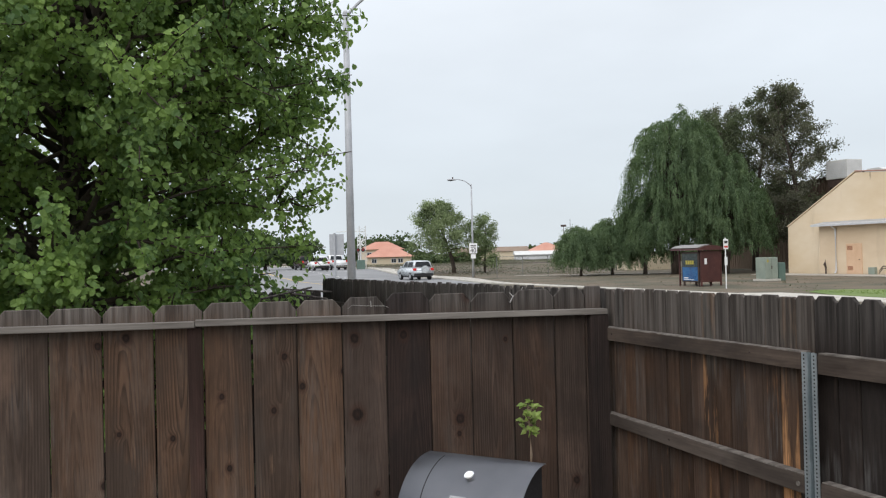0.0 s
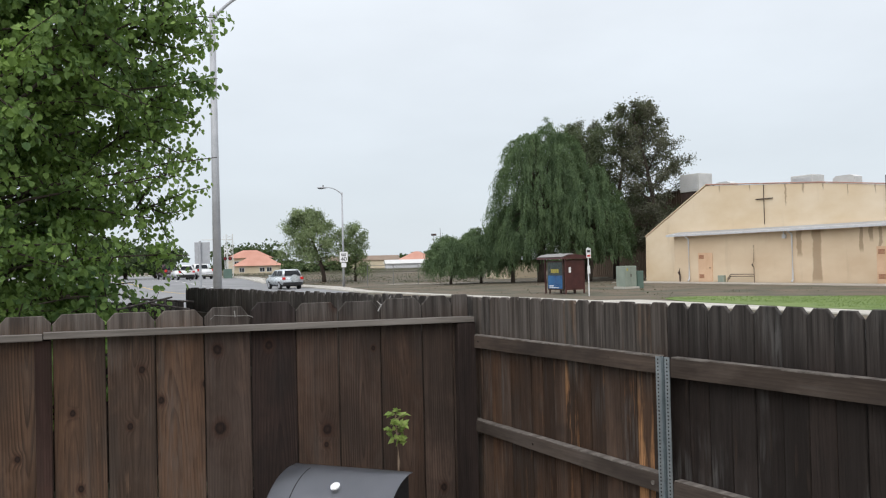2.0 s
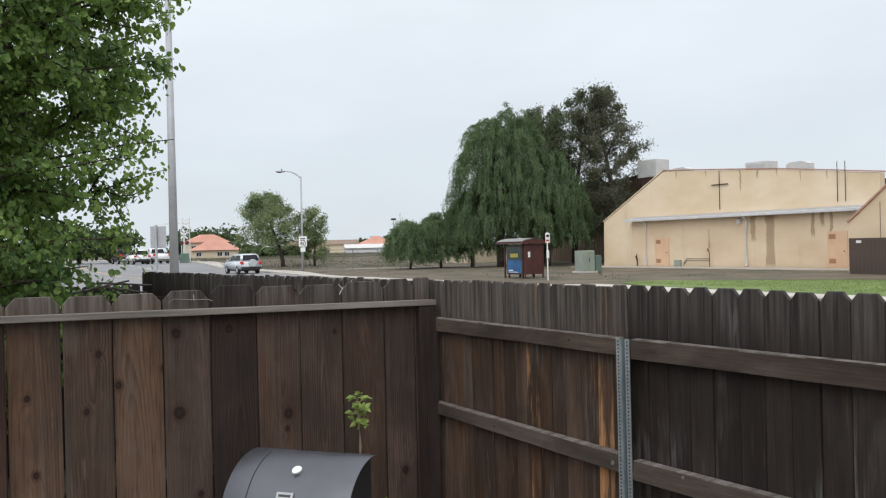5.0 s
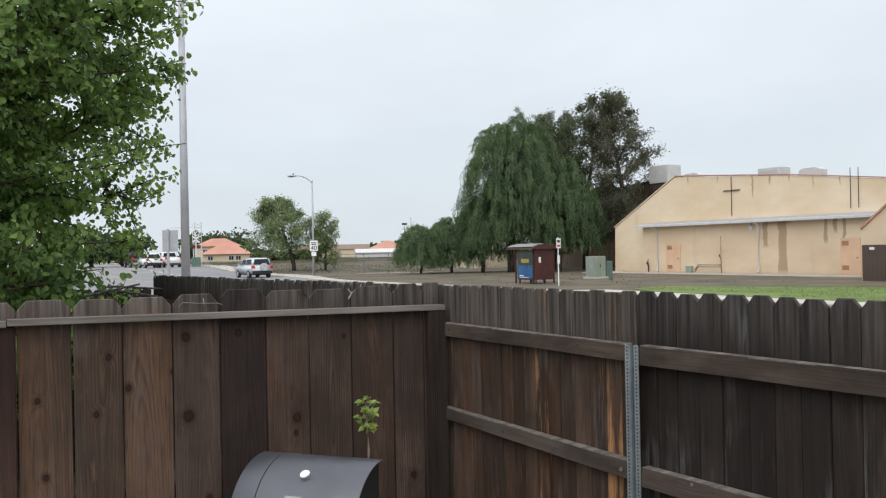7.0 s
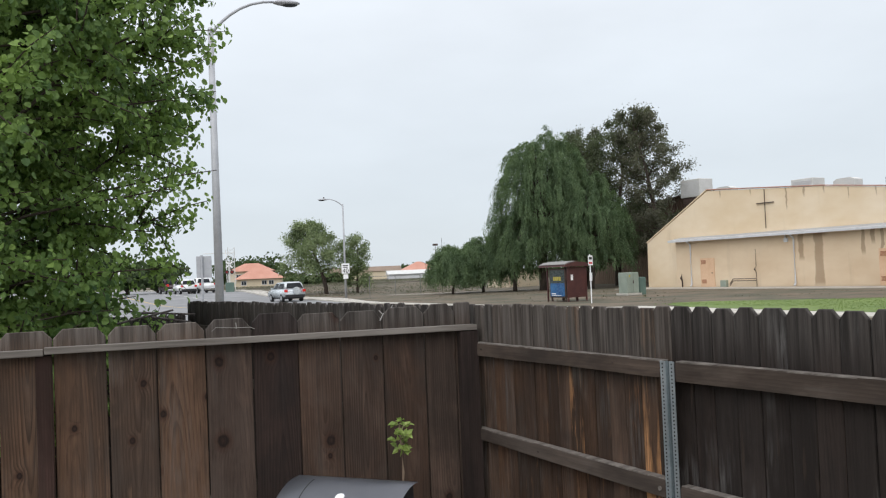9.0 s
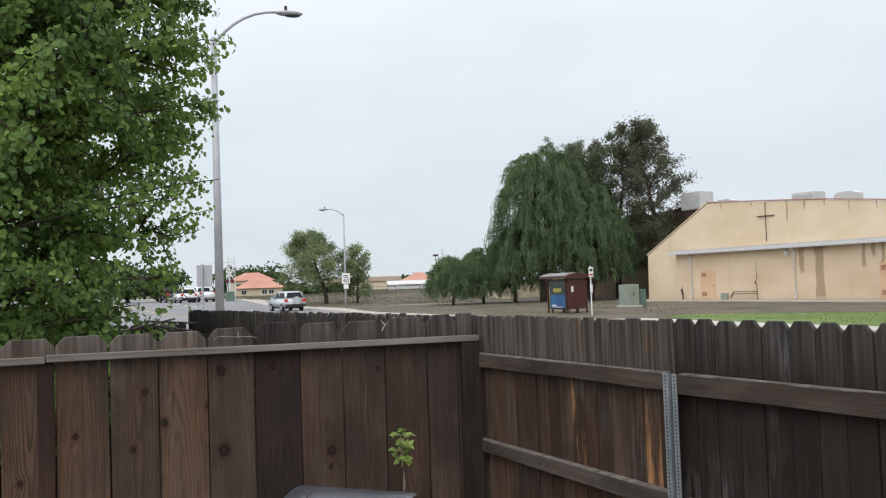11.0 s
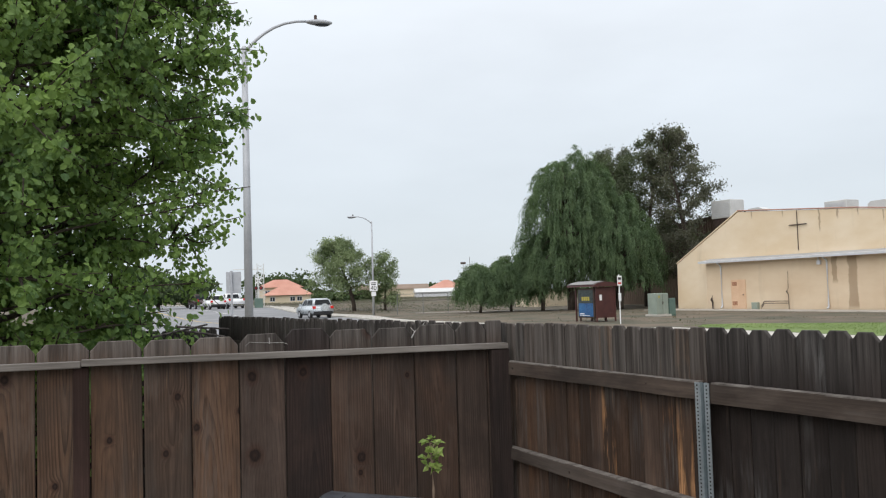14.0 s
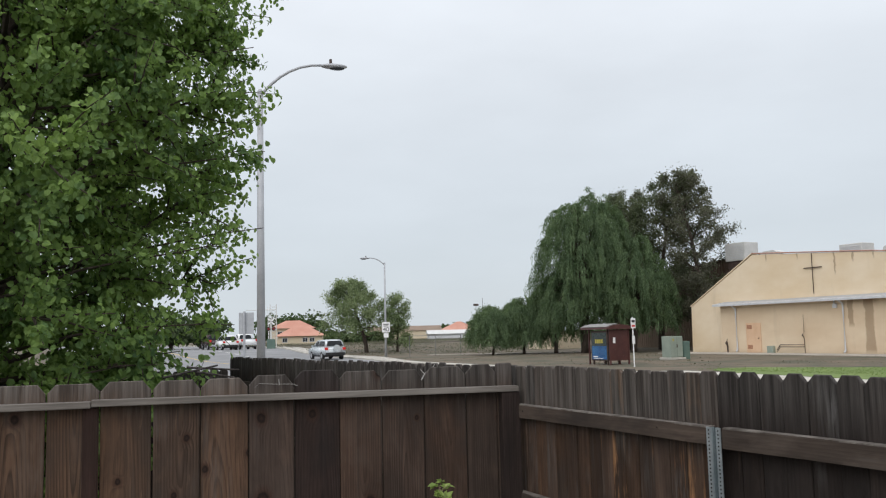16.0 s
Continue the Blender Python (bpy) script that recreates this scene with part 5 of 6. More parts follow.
for i in range(4):
    bm = bmesh.new()
    box(bm, -0.12, -0.113, -0.6 + i * 0.19, -0.45 + i * 0.19, 1.2, 1.42)
    part("print", bm, PRINT_YELLOW, adbox, "yellow bar of print")
for a0, a1, z0, z1 in ((-0.1, 0.3, 0.42, 0.48), (-0.6, 0.3, 0.34, 0.37)):
    bm = bmesh.new()
    box(bm, -0.12, -0.113, a0, a1, z0, z1)
    part("print", bm, SIGN_WHITE, adbox, "white bar of print")
bm = bmesh.new()
box(bm, 0.2, 0.36, -1.14, -1.13, 1.2, 1.52)
part("notice", bm, SIGN_WHITE, bus, "white notice sheet")

stop = thing("bus_stop_sign", street(26.9, 33.4, 0.13), "slim white bus stop sign on a post", "sign")
bm = bmesh.new()
rod(bm, (0, 0, 0), (0, 0, 2.4), 0.028, n=8)
part("post", bm, SIGN_WHITE, stop)
bm = bmesh.new()
box(bm, -0.14, 0.14, -0.045, -0.033, 1.86, 2.34, 0.004)
face = part("panel", bm, SIGN_WHITE, stop)
bm = bmesh.new()
box(bm, -0.1, 0.1, -0.051, -0.046, 1.93, 2.02)
part("print", bm, SIGN_RED, face, "red bar of print")
bm = bmesh.new()
box(bm, -0.09, 0.09, -0.051, -0.046, 2.14, 2.26)
part("print", bm, SIGN_BLACK, face, "dark bar of print")
bm = bmesh.new()
box(bm, -0.09, 0.06, -0.06, -0.032, 1.1, 1.5, 0.005)
part("timetable", bm, SIGN_WHITE, stop, "white timetable case")

# utility cabinets
cab = thing("utility_cabinet", street(35.0, 39.9) @ Matrix.Diagonal((0.76, 0.78, 1.0, 1)), "grey-green steel utility cabinet on a pad", "cabinet", "utility cabinets")
bm = bmesh.new()
box(bm, -0.75, 0.75, -0.65, 0.65, 0.0, 0.12, 0.02)
part("pad", bm, CONCRETE, cab)
bm = bmesh.new()
box(bm, -0.6, 0.6, -0.5, 0.5, 0.122, 1.36, 0.03)
body = part("body", bm, CABINET, cab)
for x0, x1 in ((-0.57, -0.01), (0.01, 0.57)):
    bm = bmesh.new()
    box(bm, x0, x1, -0.53, -0.502, 0.17, 1.3, 0.01)
    part("door", bm, CABINET, body)
bm = bmesh.new()
box(bm, -0.04, 0.04, -0.56, -0.532, 0.7, 0.88, 0.01)
part("latch", bm, IRON, body)
bm = bmesh.new()
box(bm, -0.42, -0.28, -0.536, -0.531, 1.08, 1.22)
part("notice", bm, PRINT_YELLOW, body)
cab2 = thing("utility_cabinet", street(35.72, 39.75) @ Matrix.Diagonal((0.62, 0.75, 1.05, 1)), "smaller dark green utility cabinet", "cabinet", "utility cabinets")
bm = bmesh.new()
box(bm, -0.38, 0.38, -0.4, 0.4, 0.0, 1.0, 0.03)
part("body", bm, CABINET_DARK, cab2)
bm = bmesh.new()
box(bm, -0.33, 0.33, -0.42, -0.402, 0.08, 0.94, 0.01)
part("door", bm, CABINET_DARK, cab2)


# ---- street lamps and signs ----
def street_lamp(at, label, h, r0, r1, arm, rise, facing):
    lamp = thing("street_lamp", at, label, "street lamp", "street lamps")
    bm = bmesh.new()
    rod(bm, (0, 0, 0), (0, 0, h), r0, r1, 20)
    part("pole", bm, POLE_METAL, lamp, "", None, True)
    bm = bmesh.new()
    rod(bm, (0, 0, h), (0, 0, h + 0.08), r1 * 1.1, r1 * 0.6, 16)
    part("cap", bm, POLE_METAL, lamp)
    dx, dy = math.cos(radians(facing)), math.sin(radians(facing))
    pts = [(dx * arm * u, dy * arm * u, h - 0.12 + rise * (1 - (1 - u) ** 2.4)) for u in (0.0, 0.08, 0.18, 0.3, 0.45, 0.62, 0.8, 1.0)]
    bm = bmesh.new()
    tube(bm, pts, [0.05, 0.048, 0.046, 0.044, 0.042, 0.04, 0.038, 0.035], 10)
    part("arm", bm, POLE_METAL, lamp, "curved arm", None, True)
    bm = bmesh.new()
    bmesh.ops.create_uvsphere(bm, u_segments=20, v_segments=12, radius=1.0, matrix=Matrix.Translation((dx * (arm + 0.3), dy * (arm + 0.3), pts[-1][2] - 0.02)) @ Matrix.Rotation(radians(facing), 4, 'Z') @ Matrix.Diagonal((0.42, 0.16, 0.085, 1)))
    head = part("lamp_head", bm, POLE_METAL, lamp, "cobra-head lantern", None, True)
    bm = bmesh.new()
    bmesh.ops.create_uvsphere(bm, u_segments=16, v_segments=8, radius=1.0, matrix=Matrix.Translation((dx * (arm + 0.38), dy * (arm + 0.38), pts[-1][2] - 0.07)) @ Matrix.Rotation(radians(facing), 4, 'Z') @ Matrix.Diagonal((0.26, 0.12, 0.07, 1)))
    part("lens", bm, GLASS_DARK, head, "smoky lens", None, True)
    bm = bmesh.new()
    rod(bm, (dx * (arm + 0.2), dy * (arm + 0.2), pts[-1][2] + 0.05), (dx * (arm + 0.2), dy * (arm + 0.2), pts[-1][2] + 0.2), 0.05, 0.045)
    part("photocell", bm, IRON, head)
    return lamp


street_lamp(Matrix.Translation((-2.91, 26.0, 0.0)), "tall tapered grey street lamp beside the road", 9.4, 0.135, 0.085, 1.95, 1.05, 8)
lamp2 = street_lamp(Matrix.Translation((2.1, 72.6, 0.13)), "grey street lamp with curved arm across road", 7.85, 0.1, 0.06, 1.35, 0.6, 180)

sl = thing("speed_limit_sign", Matrix.Translation((2.13, 72.35, 0.13)) @ pose(0, 0, 0, 0, 0, -3), "white speed limit sign strapped to lamp post", "sign")
bm = bmesh.new()
box(bm, -0.33, 0.33, -0.07, -0.05, 2.05, 2.9, 0.004)
face = part("panel", bm, SIGN_WHITE, sl)
lettering("numerals", "40", 0.52, SIGN_BLACK, face, Matrix.Translation((0, -0.078, 2.28)) @ Matrix.Rotation(radians(90), 4, 'X'))
for zz, ww in ((2.72, 0.22), (2.58, 0.2)):
    bm = bmesh.new()
    box(bm, -ww, ww, -0.076, -0.071, zz - 0.035, zz + 0.035)
    part("print", bm, SIGN_BLACK, face, "dark bar of print")
bm = bmesh.new()
box(bm, -0.2, 0.2, -0.07, -0.05, 1.62, 1.98, 0.004)
part("small_panel", bm, SIGN_WHITE, sl)
bm = bmesh.new()
for z in (1.8, 2.4):
    box(bm, -0.12, 0.12, -0.049, 0.11, z, z + 0.04)
part("strap", bm, STEEL, sl)


# ---- vehicles ----
def car(at, label, paint, kind="suv", spare=False):
    """Nose towards +y."""
    v = thing("car", at, label, "car", "cars on the road")
    if kind == "pickup":
        L, W, H = 5.6, 2.0, 1.9
        low = [(-2.8, 0.5), (2.75, 0.45), (2.8, 0.85), (2.6, 1.12), (1.2, 1.18), (-2.8, 1.18)]
        cab = [(-0.75, 1.18), (1.35, 1.18), (0.6, 1.85), (-0.55, 1.88)]
    elif kind == "sedan":
        L, W, H = 4.7, 1.82, 1.45
        low = [(-2.35, 0.35), (2.3, 0.32), (2.35, 0.6), (2.1, 0.82), (1.0, 0.95), (-1.9, 1.02), (-2.32, 0.98)]
        cab = [(-1.9, 1.0), (1.1, 0.95), (0.3, 1.4), (-0.8, 1.43)]
    else:
        L, W, H = 4.6, 1.85, 1.7
        low = [(-2.3, 0.4), (2.25, 0.35), (2.3, 0.7), (2.1, 0.95), (1.2, 1.05), (-2.25, 1.08), (-2.32, 0.8)]
        cab = [(-2.2, 1.06), (1.25, 1.04), (0.5, 1.62), (-1.5, 1.7), (-1.95, 1.6)]
    bm = bmesh.new()
    prism(bm, low, 'x', -W / 2, W / 2)
    bmesh.ops.bevel(bm, geom=bm.edges[:], offset=0.09, segments=3, affect='EDGES')
    body = part("body", bm, paint, v, "", None, True)
    bm = bmesh.new()
    prism(bm, cab, 'x', -W / 2 + 0.06, W / 2 - 0.06)
    for vt in bm.verts:
        if vt.co.z > 1.2:
            vt.co.x *= 0.82
    bmesh.ops.bevel(bm, geom=bm.edges[:], offset=0.06, segments=3, affect='EDGES')
    part("cabin", bm, paint, v, "", None, True)
    zt, zb = cab[-2][1] - 0.12, cab[0][1] + 0.08
    yr0, yr1 = cab[0][0], cab[-1][0]
    def rear_x(z):
        return (W / 2 - 0.06) * (1 - 0.18 * smooth01((z - 1.0) / 0.65)) - 0.13
    bm = bmesh.new()
    f0, f1 = (zb - cab[0][1]) / (cab[-1][1] - cab[0][1]), min((zt - cab[0][1]) / (cab[-1][1] - cab[0][1]), 0.9)
    y0, y1 = yr0 + (yr1 - yr0) * f0 - 0.012, yr0 + (yr1 - yr0) * f1 - 0.012
    q = [bm.verts.new(p) for p in ((-rear_x(zb), y0, zb), (rear_x(zb), y0, zb), (rear_x(zt), y1, zt), (-rear_x(zt), y1, zt))]
    bm.faces.new(q)
    bmesh.ops.solidify(bm, geom=bm.faces[:], thickness=0.01)
    part("rear_window", bm, GLASS_DARK, v)
    for s in (-1, 1):
        spans = [(0.08, 0.46), (0.5, 0.8)] if kind != "pickup" else [(0.15, 0.45), (0.5, 0.8)]
        for u0, u1 in spans:
            bm = bmesh.new()
            yy0, yy1 = cab[0][0] + (cab[1][0] - cab[0][0]) * u0, cab[0][0] + (cab[1][0] - cab[0][0]) * u1
            xs0, xs1 = (W / 2 - 0.06) + 0.004, (W / 2 - 0.06) * 0.86 + 0.01
            q = [bm.verts.new(p) for p in ((s * xs0, yy0, zb), (s * xs0, yy1, zb), (s * xs1, yy1 - 0.25 * (u1 > 0.7), zt - 0.02), (s * xs1, yy0 + 0.1, zt - 0.02))]
            bm.faces.new(q)
            bmesh.ops.solidify(bm, geom=bm.faces[:], thickness=0.008)
            part("side_window", bm, GLASS_DARK, v)
        bm = bmesh.new()
        zl = cab[0][1] - 0.12
        box(bm, s * (W / 2 - 0.14) - 0.13, s * (W / 2 - 0.14) + 0.13, low[0][0] - 0.02, low[0][0] + 0.25, zl - 0.12, zl + (0.1 if kind != "pickup" else 0.16), 0.02)
        part("tail_light", bm, LAMP_RED, v, "red tail light")
        bm = bmesh.new()
        box(bm, s * (W / 2 + 0.1) - 0.09, s * (W / 2 + 0.1) + 0.09, cab[1][0] - 0.55, cab[1][0] - 0.4, cab[1][1] + 0.02, cab[1][1] + 0.17, 0.03)
        part("mirror", bm, paint, v)
    bm = bmesh.new()
    box(bm, -W / 2 + 0.08, W / 2 - 0.08, low[0][0] - 0.05, low[0][0] + 0.2, 0.36, 0.6, 0.03)
    part("bumper", bm, CAR_TRIM if kind != "pickup" else CHROME, v)
    bm = bmesh.new()
    box(bm, -0.16, 0.16, low[0][0] - 0.06, low[0][0] - 0.03, 0.66, 0.8)
    part("number_plate", bm, SIGN_WHITE, v, "plain pale plate")
    bm = bmesh.new()
    box(bm, -W / 2 + 0.15, W / 2 - 0.15, low[0][0] + 0.3, low[1][0] - 0.3, 0.25, 0.45)
    part("underbody", bm, CAR_TRIM, v)
    for s in (-1, 1):
        for yy in (-L * 0.3, L * 0.3):
            bm = bmesh.new()
            rod(bm, (s * (W / 2 - 0.2), yy, 0.34), (s * (W / 2 + 0.01), yy, 0.34), 0.34, n=24)
            wheel = part("wheel", bm, TYRE, v, "black tyre")
            bm = bmesh.new()
            rod(bm, (s * (W / 2 + 0.005), yy, 0.34), (s * (W / 2 + 0.02), yy, 0.34), 0.2, n=16)
            part("rim", bm, POLE_METAL, wheel)
    if spare:
        bm = bmesh.new()
        rod(bm, (0.1, low[0][0] - 0.2, 0.92), (0.1, low[0][0] + 0.0, 0.92), 0.33, n=24)
        bmesh.ops.bevel(bm, geom=bm.edges[:], offset=0.03, segments=2, affect='EDGES')
        part("spare_wheel", bm, CAR_SILVER, v, "round spare wheel cover")
    return v


car(street(25.4, 105.9, lift(105.9)), "white pickup truck stopped at the railway crossing", CAR_WHITE, "pickup")
car(street(22.9, 104.2, lift(104.2)), "white crossover car stopped at the railway crossing", CAR_WHITE, "suv")
car(street(22.9, 112.2, lift(112.2)), "dark maroon pickup truck stopped at railway crossing", CAR_DARK, "pickup")
car(street(24.3, 71.5, 0.0), "silver-blue compact car with spare wheel on its back", CAR_SILVER, "suv", True)

# ---- railway crossing ----
rx = thing("crossing_signal", Matrix.Translation((-10.86, 107.0, 0.6)), "railway crossing signal with two dark red lamps", "signal")
bm = bmesh.new()
rod(bm, (0, 0, 0), (0, 0, 3.7), 0.09, 0.07, 12)
part("mast", bm, AC_METAL, rx)
for s in (-1, 1):
    bm = bmesh.new()
    rod(bm, (s * 0.3, 0.02, 2.45), (s * 0.3, -0.05, 2.45), 0.24, n=24)
    disc = part("backing_disc", bm, SIGN_BLACK, rx, "round black backing")
    bm = bmesh.new()
    rod(bm, (s * 0.3, -0.05, 2.45), (s * 0.3, -0.12, 2.45), 0.14, n=20)
    part("lamp", bm, SIGNAL_RED, disc, "dark red lamp")
bm = bmesh.new()
for t in (45, -45):
    bmesh.ops.create_cube(bm, size=1.0, matrix=Matrix.Translation((0, -0.12, 3.35)) @ Matrix.Rotation(radians(t), 4, 'Y') @ Matrix.Diagonal((1.1, 0.03, 0.16, 1)))
part("crossbuck", bm, SIGN_WHITE, rx, "white crossed boards")
bm = bmesh.new()
box(bm, -0.5, 0.5, -0.3, 0.3, 0.0, 1.2, 0.02)
part("base_box", bm, CABINET_DARK, rx)
bm = bmesh.new()
rod(bm, (-0.3, 0.0, 1.0), (-0.4, 0.0, 5.2), 0.04)
part("gate_arm", bm, SIGN_WHITE, rx, "raised white gate arm")
gan = thing("signal_gantry", Matrix.Translation((-11.0, 111.0, 0.6)), "white lattice signal mast beside the railway", "signal")
for s in (-0.4, 0.4):
    bm = bmesh.new()
    rod(bm, (s, 0, 0), (s, 0, 5.6), 0.045)
    part("mast", bm, AC_METAL, gan)
bm = bmesh.new()
for i in range(12):
    rod(bm, (-0.4, 0, 0.2 + i * 0.44), (0.4, 0, 0.64 + i * 0.44), 0.02)
    rod(bm, (0.4, 0, 0.2 + i * 0.44), (-0.4, 0, 0.64 + i * 0.44), 0.02)
part("lattice", bm, AC_METAL, gan)
bm = bmesh.new()
rod(bm, (-3.4, 0, 4.9), (0.4, 0, 4.9), 0.045)
part("boom", bm, AC_METAL, gan)

bb = thing("sign_panel", Matrix.Translation((-10.5, 79.8, 0.1)), "pale blank sign panel on a post", "sign")
bm = bmesh.new()
rod(bm, (0, 0, 0), (0, 0, 4.3), 0.11, n=12)
part("post", bm, POLE_METAL, bb)
bm = bmesh.new()
box(bm, -0.5, 0.85, 0.12, 0.16, 2.25, 4.2, 0.01)
part("panel", bm, POLE_METAL, bb, "pale blank panel")

wt = thing("warning_sign", street(14.0, 96.0), "white sign with black mark beside the road", "sign")
bm = bmesh.new()
rod(bm, (0, 0, 0), (0, 0, 2.9), 0.04)
part("post", bm, SIGN_WHITE, wt)
bm = bmesh.new()
box(bm, -0.45, 0.45, -0.08, -0.05, 1.7, 2.9, 0.004)
pf = part("panel", bm, SIGN_WHITE, wt)
bm = bmesh.new()
box(bm, -0.2, -0.02, -0.086, -0.081, 2.1, 2.6)
box(bm, 0.08, 0.26, -0.086, -0.081, 2.1, 2.6)
part("print", bm, SIGN_BLACK, pf, "black bars")

# ---- houses and far things ----
def hip_house(at, label, w, d, wall, roof, windows, ov=0.5):
    h = thing("house", at, label, "house", "far houses")
    bm = bmesh.new()
    box(bm, -w / 2, w / 2, -d / 2, d / 2, 0, wall)
    part("wall", bm, HOUSE_WALL, h)
    bm = bmesh.new()
    e = [bm.verts.new(p) for p in ((-w / 2 - ov, -d / 2 - ov, wall), (w / 2 + ov, -d / 2 - ov, wall), (w / 2 + ov, d / 2 + ov, wall), (-w / 2 - ov, d / 2 + ov, wall))]
    r = [bm.verts.new(p) for p in ((-w / 2 + min(d, w) * 0.45, 0, roof), (w / 2 - min(d, w) * 0.45, 0, roof))]
    bm.faces.new((e[0], e[1], r[1], r[0]))
    bm.faces.new((e[2], e[3], r[0], r[1]))
    bm.faces.new((e[1], e[2], r[1]))
    bm.faces.new((e[3], e[0], r[0]))
    bm.faces.new(e[::-1])
    part("roof", bm, ROOF_TILE, h, "salmon tiled hip roof")
    for x in windows:
        bm = bmesh.new()
        z0, z1 = wall * 0.28, wall * 0.82
        box(bm, x - 0.42, x + 0.42, -d / 2 - 0.06, -d / 2 - 0.004, z0, z1, 0.02)
        wnd = part("window", bm, GUTTER, h)
        for s in (-0.19, 0.19):
            bm = bmesh.new()
            box(bm, x + s - 0.16, x + s + 0.16, -d / 2 - 0.07, -d / 2 - 0.061, z0 + 0.08, z1 - 0.08)
            part("pane", bm, GLASS_DARK, wnd)
    return h


hip_house(Matrix.Translation((-11.6, 151, 0.75)), "cream house with large salmon tile roof", 6.8, 5.0, 2.75, 4.1, (-2, 2))
hip_house(Matrix.Translation((-9.7, 143, 0.75)), "cream house wing with salmon tile roof and windows", 7.0, 5, 1.4, 2.95, (-2.4, 0.8, 1.9))
hip_house(Matrix.Translation((24.5, 215, 0.5)), "far house with red tile roof beyond the field", 9, 9, 2.2, 4.4, (0,))
wh = thing("white_shed", Matrix.Translation((21.0, 200, 0.75)), "long low white building beyond the field", "building")
bm = bmesh.new()
box(bm, -5.5, 5.5, -3, 3, 0, 1.2)
part("wall", bm, GUTTER, wh)
bm = bmesh.new()
prism(bm, [(-3.4, 1.2), (3.4, 1.2), (0, 2.1)], 'x', -5.8, 5.8)
part("roof", bm, AC_METAL, wh)
fh = thing("low_building", Matrix.Translation((11.0, 220, 0.75)), "long low cream building beyond the field", "building")
bm = bmesh.new()
box(bm, -9, 9, -4, 4, 0, 2.2)
part("wall", bm, HOUSE_WALL, fh)
bm = bmesh.new()
prism(bm, [(-4.4, 2.2), (4.4, 2.2), (0, 3.4)], 'x', -9.4, 9.4)
part("roof", bm, SIDING_TAN, fh)
bm = bmesh.new()
box(bm, -6, 60, 0, 0.3, 0, 0.75)
tagged(part("field_wall", bm, WALL_FAR, None, "", Matrix.Translation((-4, 118, 0.15))), "long low grey block wall across the field", "wall")

for x, y, h, s in ((20.2, 150, 9.2, 0.0), (22.8, 160, 11.8, 0.0)):
    fl = thing("floodlight_mast", Matrix.Translation((x, y, 0.6)), "thin far floodlight mast beyond the field", "mast", "far masts")
    bm = bmesh.new()
    rod(bm, (0, 0, 0), (0, 0, h * 0.66), 0.055, 0.035)
    part("pole", bm, IRON, fl)
    if x < 21:
        bm = bmesh.new()
        box(bm, -0.45, 0.45, -0.2, 0.2, h * 0.66, h * 0.66 + 0.35, 0.05)
        part("floodlight", bm, IRON, fl)

# chain-link fence beside the street tree
cl = thing("chain_link_fence", street(29.7, 66.0), "grey chain-link fence beside the field", "fence")
for i in range(3):
    bm = bmesh.new()
    rod(bm, (i * 2.4, 0, 0), (i * 2.4, 0, 1.75), 0.03, n=8)
    part("post", bm, CHAIN, cl)
bm = bmesh.new()
rod(bm, (0, 0, 1.72), (4.8, 0, 1.72), 0.02, n=6)
part("top_rail", bm, CHAIN, cl)
bm = bmesh.new()
for i in range(-17, 65, 3):
    for s in (-1, 1):
        x0, x1 = i * 0.1, i * 0.1 + s * 1.7
        if min(x0, x1) >= 0 and max(x0, x1) <= 4.8:
            rod(bm, (x0, 0, 0.02), (x1, 0, 1.7), 0.004, n=3)
part("mesh", bm, CHAIN, cl, "diamond wire mesh")

# far tree line
def far_tree(at, label, h, w, seed):
    rng = np.random.default_rng(seed)
    t = thing("far_tree", at, label, "tree", "far trees")
    bm = bmesh.new()
    tube(bm, [(0, 0, 0), (0.1, 0, h * 0.3), (0, 0.1, h * 0.6)], [0.3, 0.22, 0.1], 8)
    part("trunk", bm, BARK, t)
    pos = []
    for k in range(14):
        c = np.array([rng.normal() * w * 0.32, rng.normal() * w * 0.3, h * rng.uniform(0.35, 0.95)])
        pos.append(c + rng.normal(size=(70, 3)) * np.array([w * 0.16, w * 0.16, h * 0.09]))
    leaf_mesh("crown", np.concatenate(pos), 0.8, rng, LEAF_FAR, t, wide=0.8)


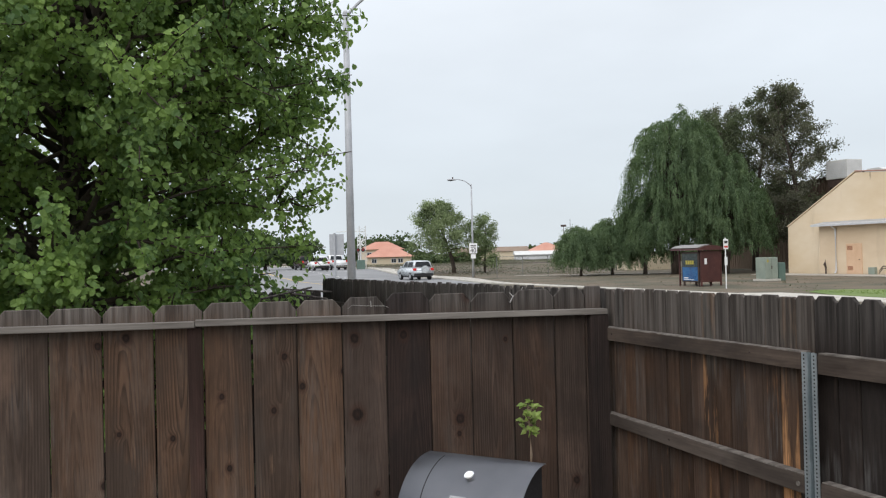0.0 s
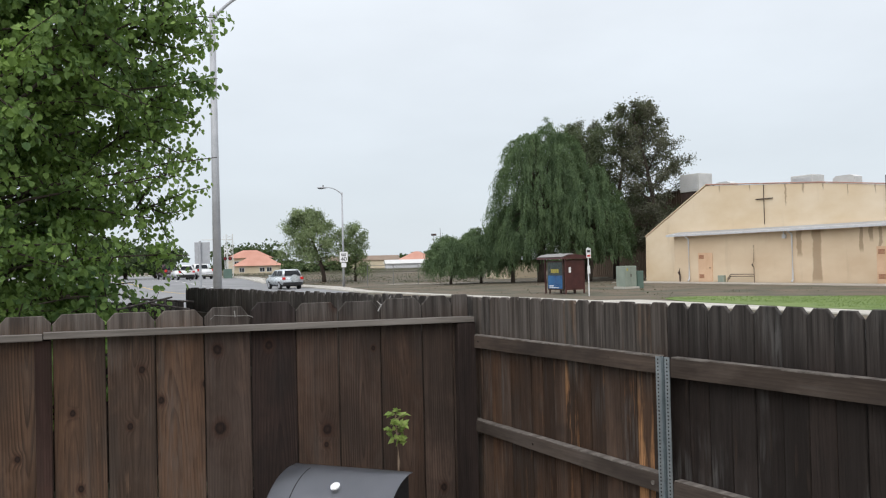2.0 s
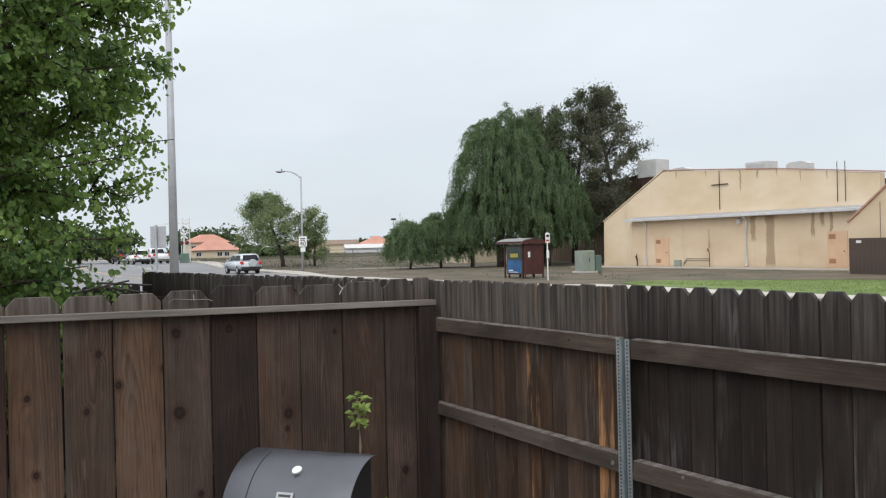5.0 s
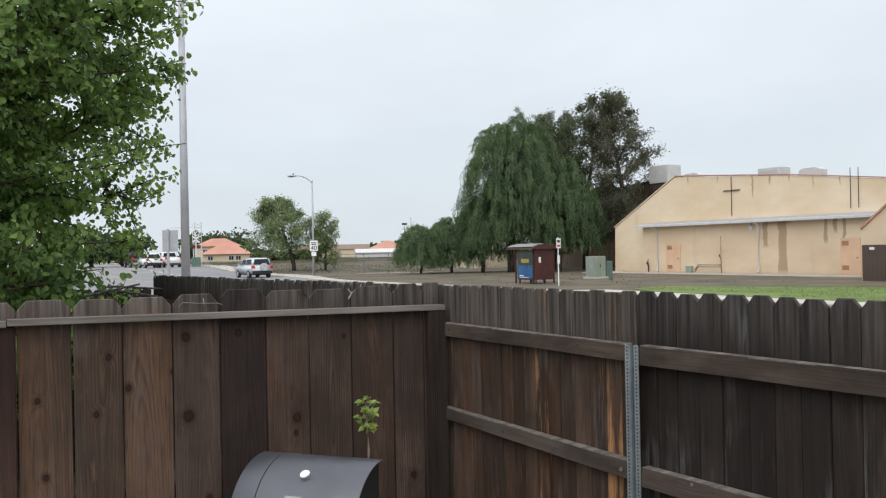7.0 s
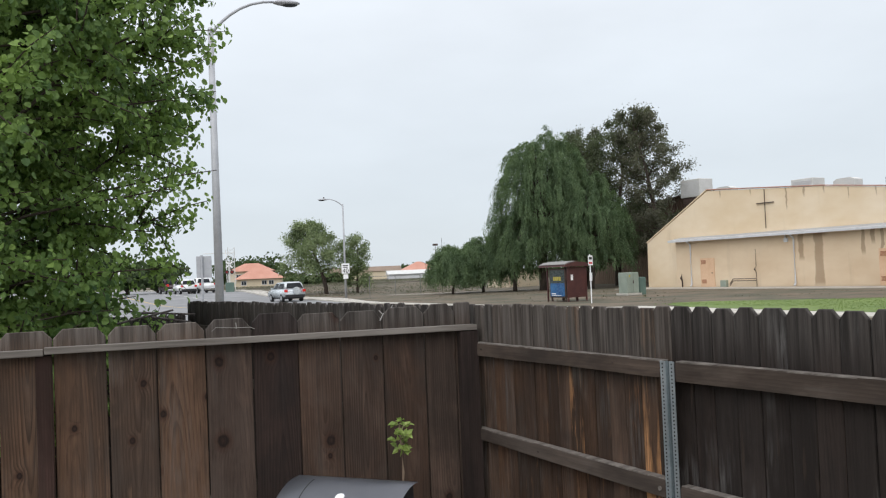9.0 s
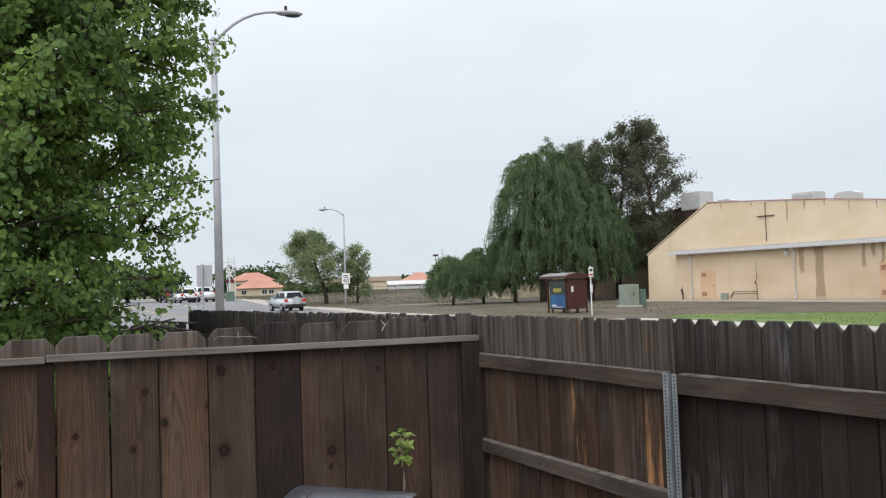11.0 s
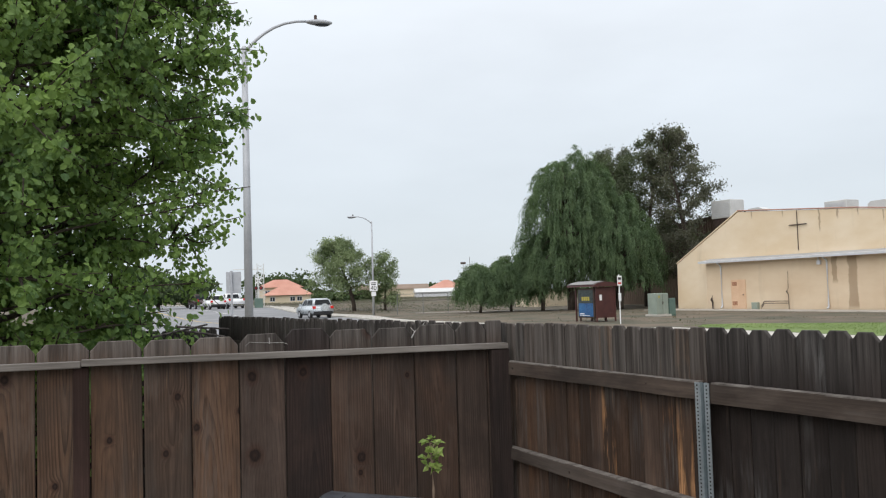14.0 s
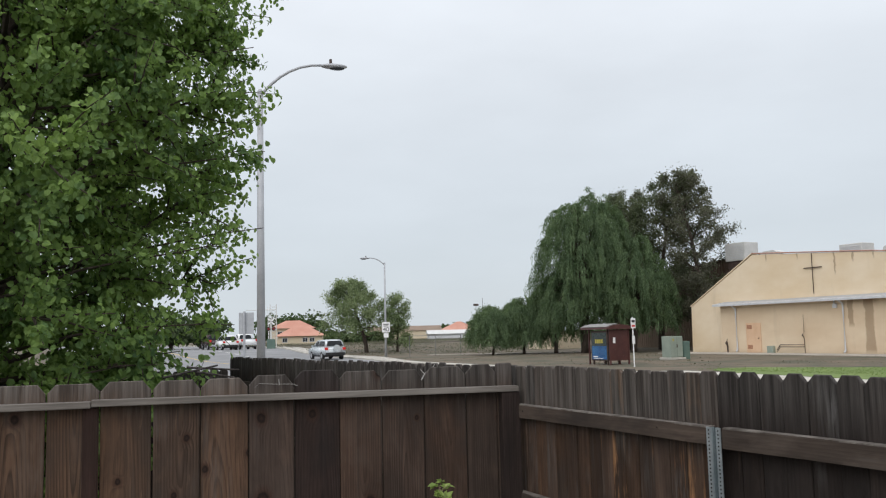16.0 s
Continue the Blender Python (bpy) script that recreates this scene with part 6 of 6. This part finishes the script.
r2 = random.Random(77)
for x, y, h, w in ((-19, 190, 6.0, 7), (-15, 195, 6.4, 8), (-11, 190, 5.0, 6), (-6, 200, 2.2, 5), (23.5, 235, 3.4, 4), (9, 250, 3.2, 5), (14, 260, 3.0, 5), (-2.5, 150, 1.4, 4), (2, 160, 1.4, 4),
                   (-26, 122, 4.6, 6), (-22.5, 125, 4.2, 5), (-30, 120, 5.5, 7), (-36, 118, 6, 7), (33, 240, 4.2, 7), (42, 250, 4.5, 8)):
    far_tree(Matrix.Translation((x, y, 0.7)), "dark rounded tree on the far skyline", h, w, r2.randrange(9999))
pos = []
for k in range(260):
    x = -160 + k * 1.6 + r2.uniform(-1, 1)
    h = 1.0 + 1.6 * (0.5 + 0.5 * noise.noise(Vector((x * 0.05, 0, 0))))
    for _ in range(14):
        pos.append((x + r2.gauss(0, 1.4), 330 + r2.gauss(0, 3), 0.7 + r2.random() * h))
wood_line = thing("tree_line", Matrix.Identity(4), "hazy dark line of far woods", "trees", kind="stuff")
leaf_mesh("foliage", pos, 1.6, np.random.default_rng(4), LEAF_FAR, wood_line, wide=0.9)

# loose wire caught on the fence tops
wire = thing("loose_wire", FENCE_A, "bent pale wire caught on the fence tops", "wire")
bm = bmesh.new()
tube(bm, [(-1.17, 0.0, 1.735), (-1.14, -0.014, 1.765), (-1.08, -0.016, 1.76), (-1.0, -0.016, 1.757), (-0.985, -0.02, 1.75)], [0.0011] * 5, 6)
tube(bm, [(-1.06, -0.014, 1.78), (-1.058, -0.016, 1.755)], [0.002] * 2, 6)
part("strand", bm, WIRE, wire)
twig = thing("dead_twig", FENCE_A, "pale dead twig leaning over the fence tops", "twig")
bm = bmesh.new()
tube(bm, [(-0.44, -0.014, 1.75), (-0.42, 0.0, 1.775), (-0.38, 0.015, 1.795), (-0.365, 0.02, 1.815)], [0.003, 0.003, 0.0025, 0.0015], 6)
tube(bm, [(-0.42, 0.0, 1.775), (-0.435, 0.01, 1.795)], [0.0025, 0.0015], 6)
part("stem", bm, WIRE, twig)

laths = thing("broken_trellis", FENCE_A, "broken dark wooden laths behind the fence tops", "trellis")
for p, q in (((-1.5, 0.3, 1.79), (-1.27, 0.32, 1.835)), ((-1.4, 0.33, 1.83), (-1.18, 0.3, 1.812)), ((-1.36, 0.31, 1.81), (-1.2, 0.3, 1.78)), ((-1.28, 0.32, 0.0), (-1.3, 0.31, 1.83))):
    bm = bmesh.new()
    rod(bm, p, q, 0.005, 0.004, 6)
    part("lath", bm, WOOD_B, laths)
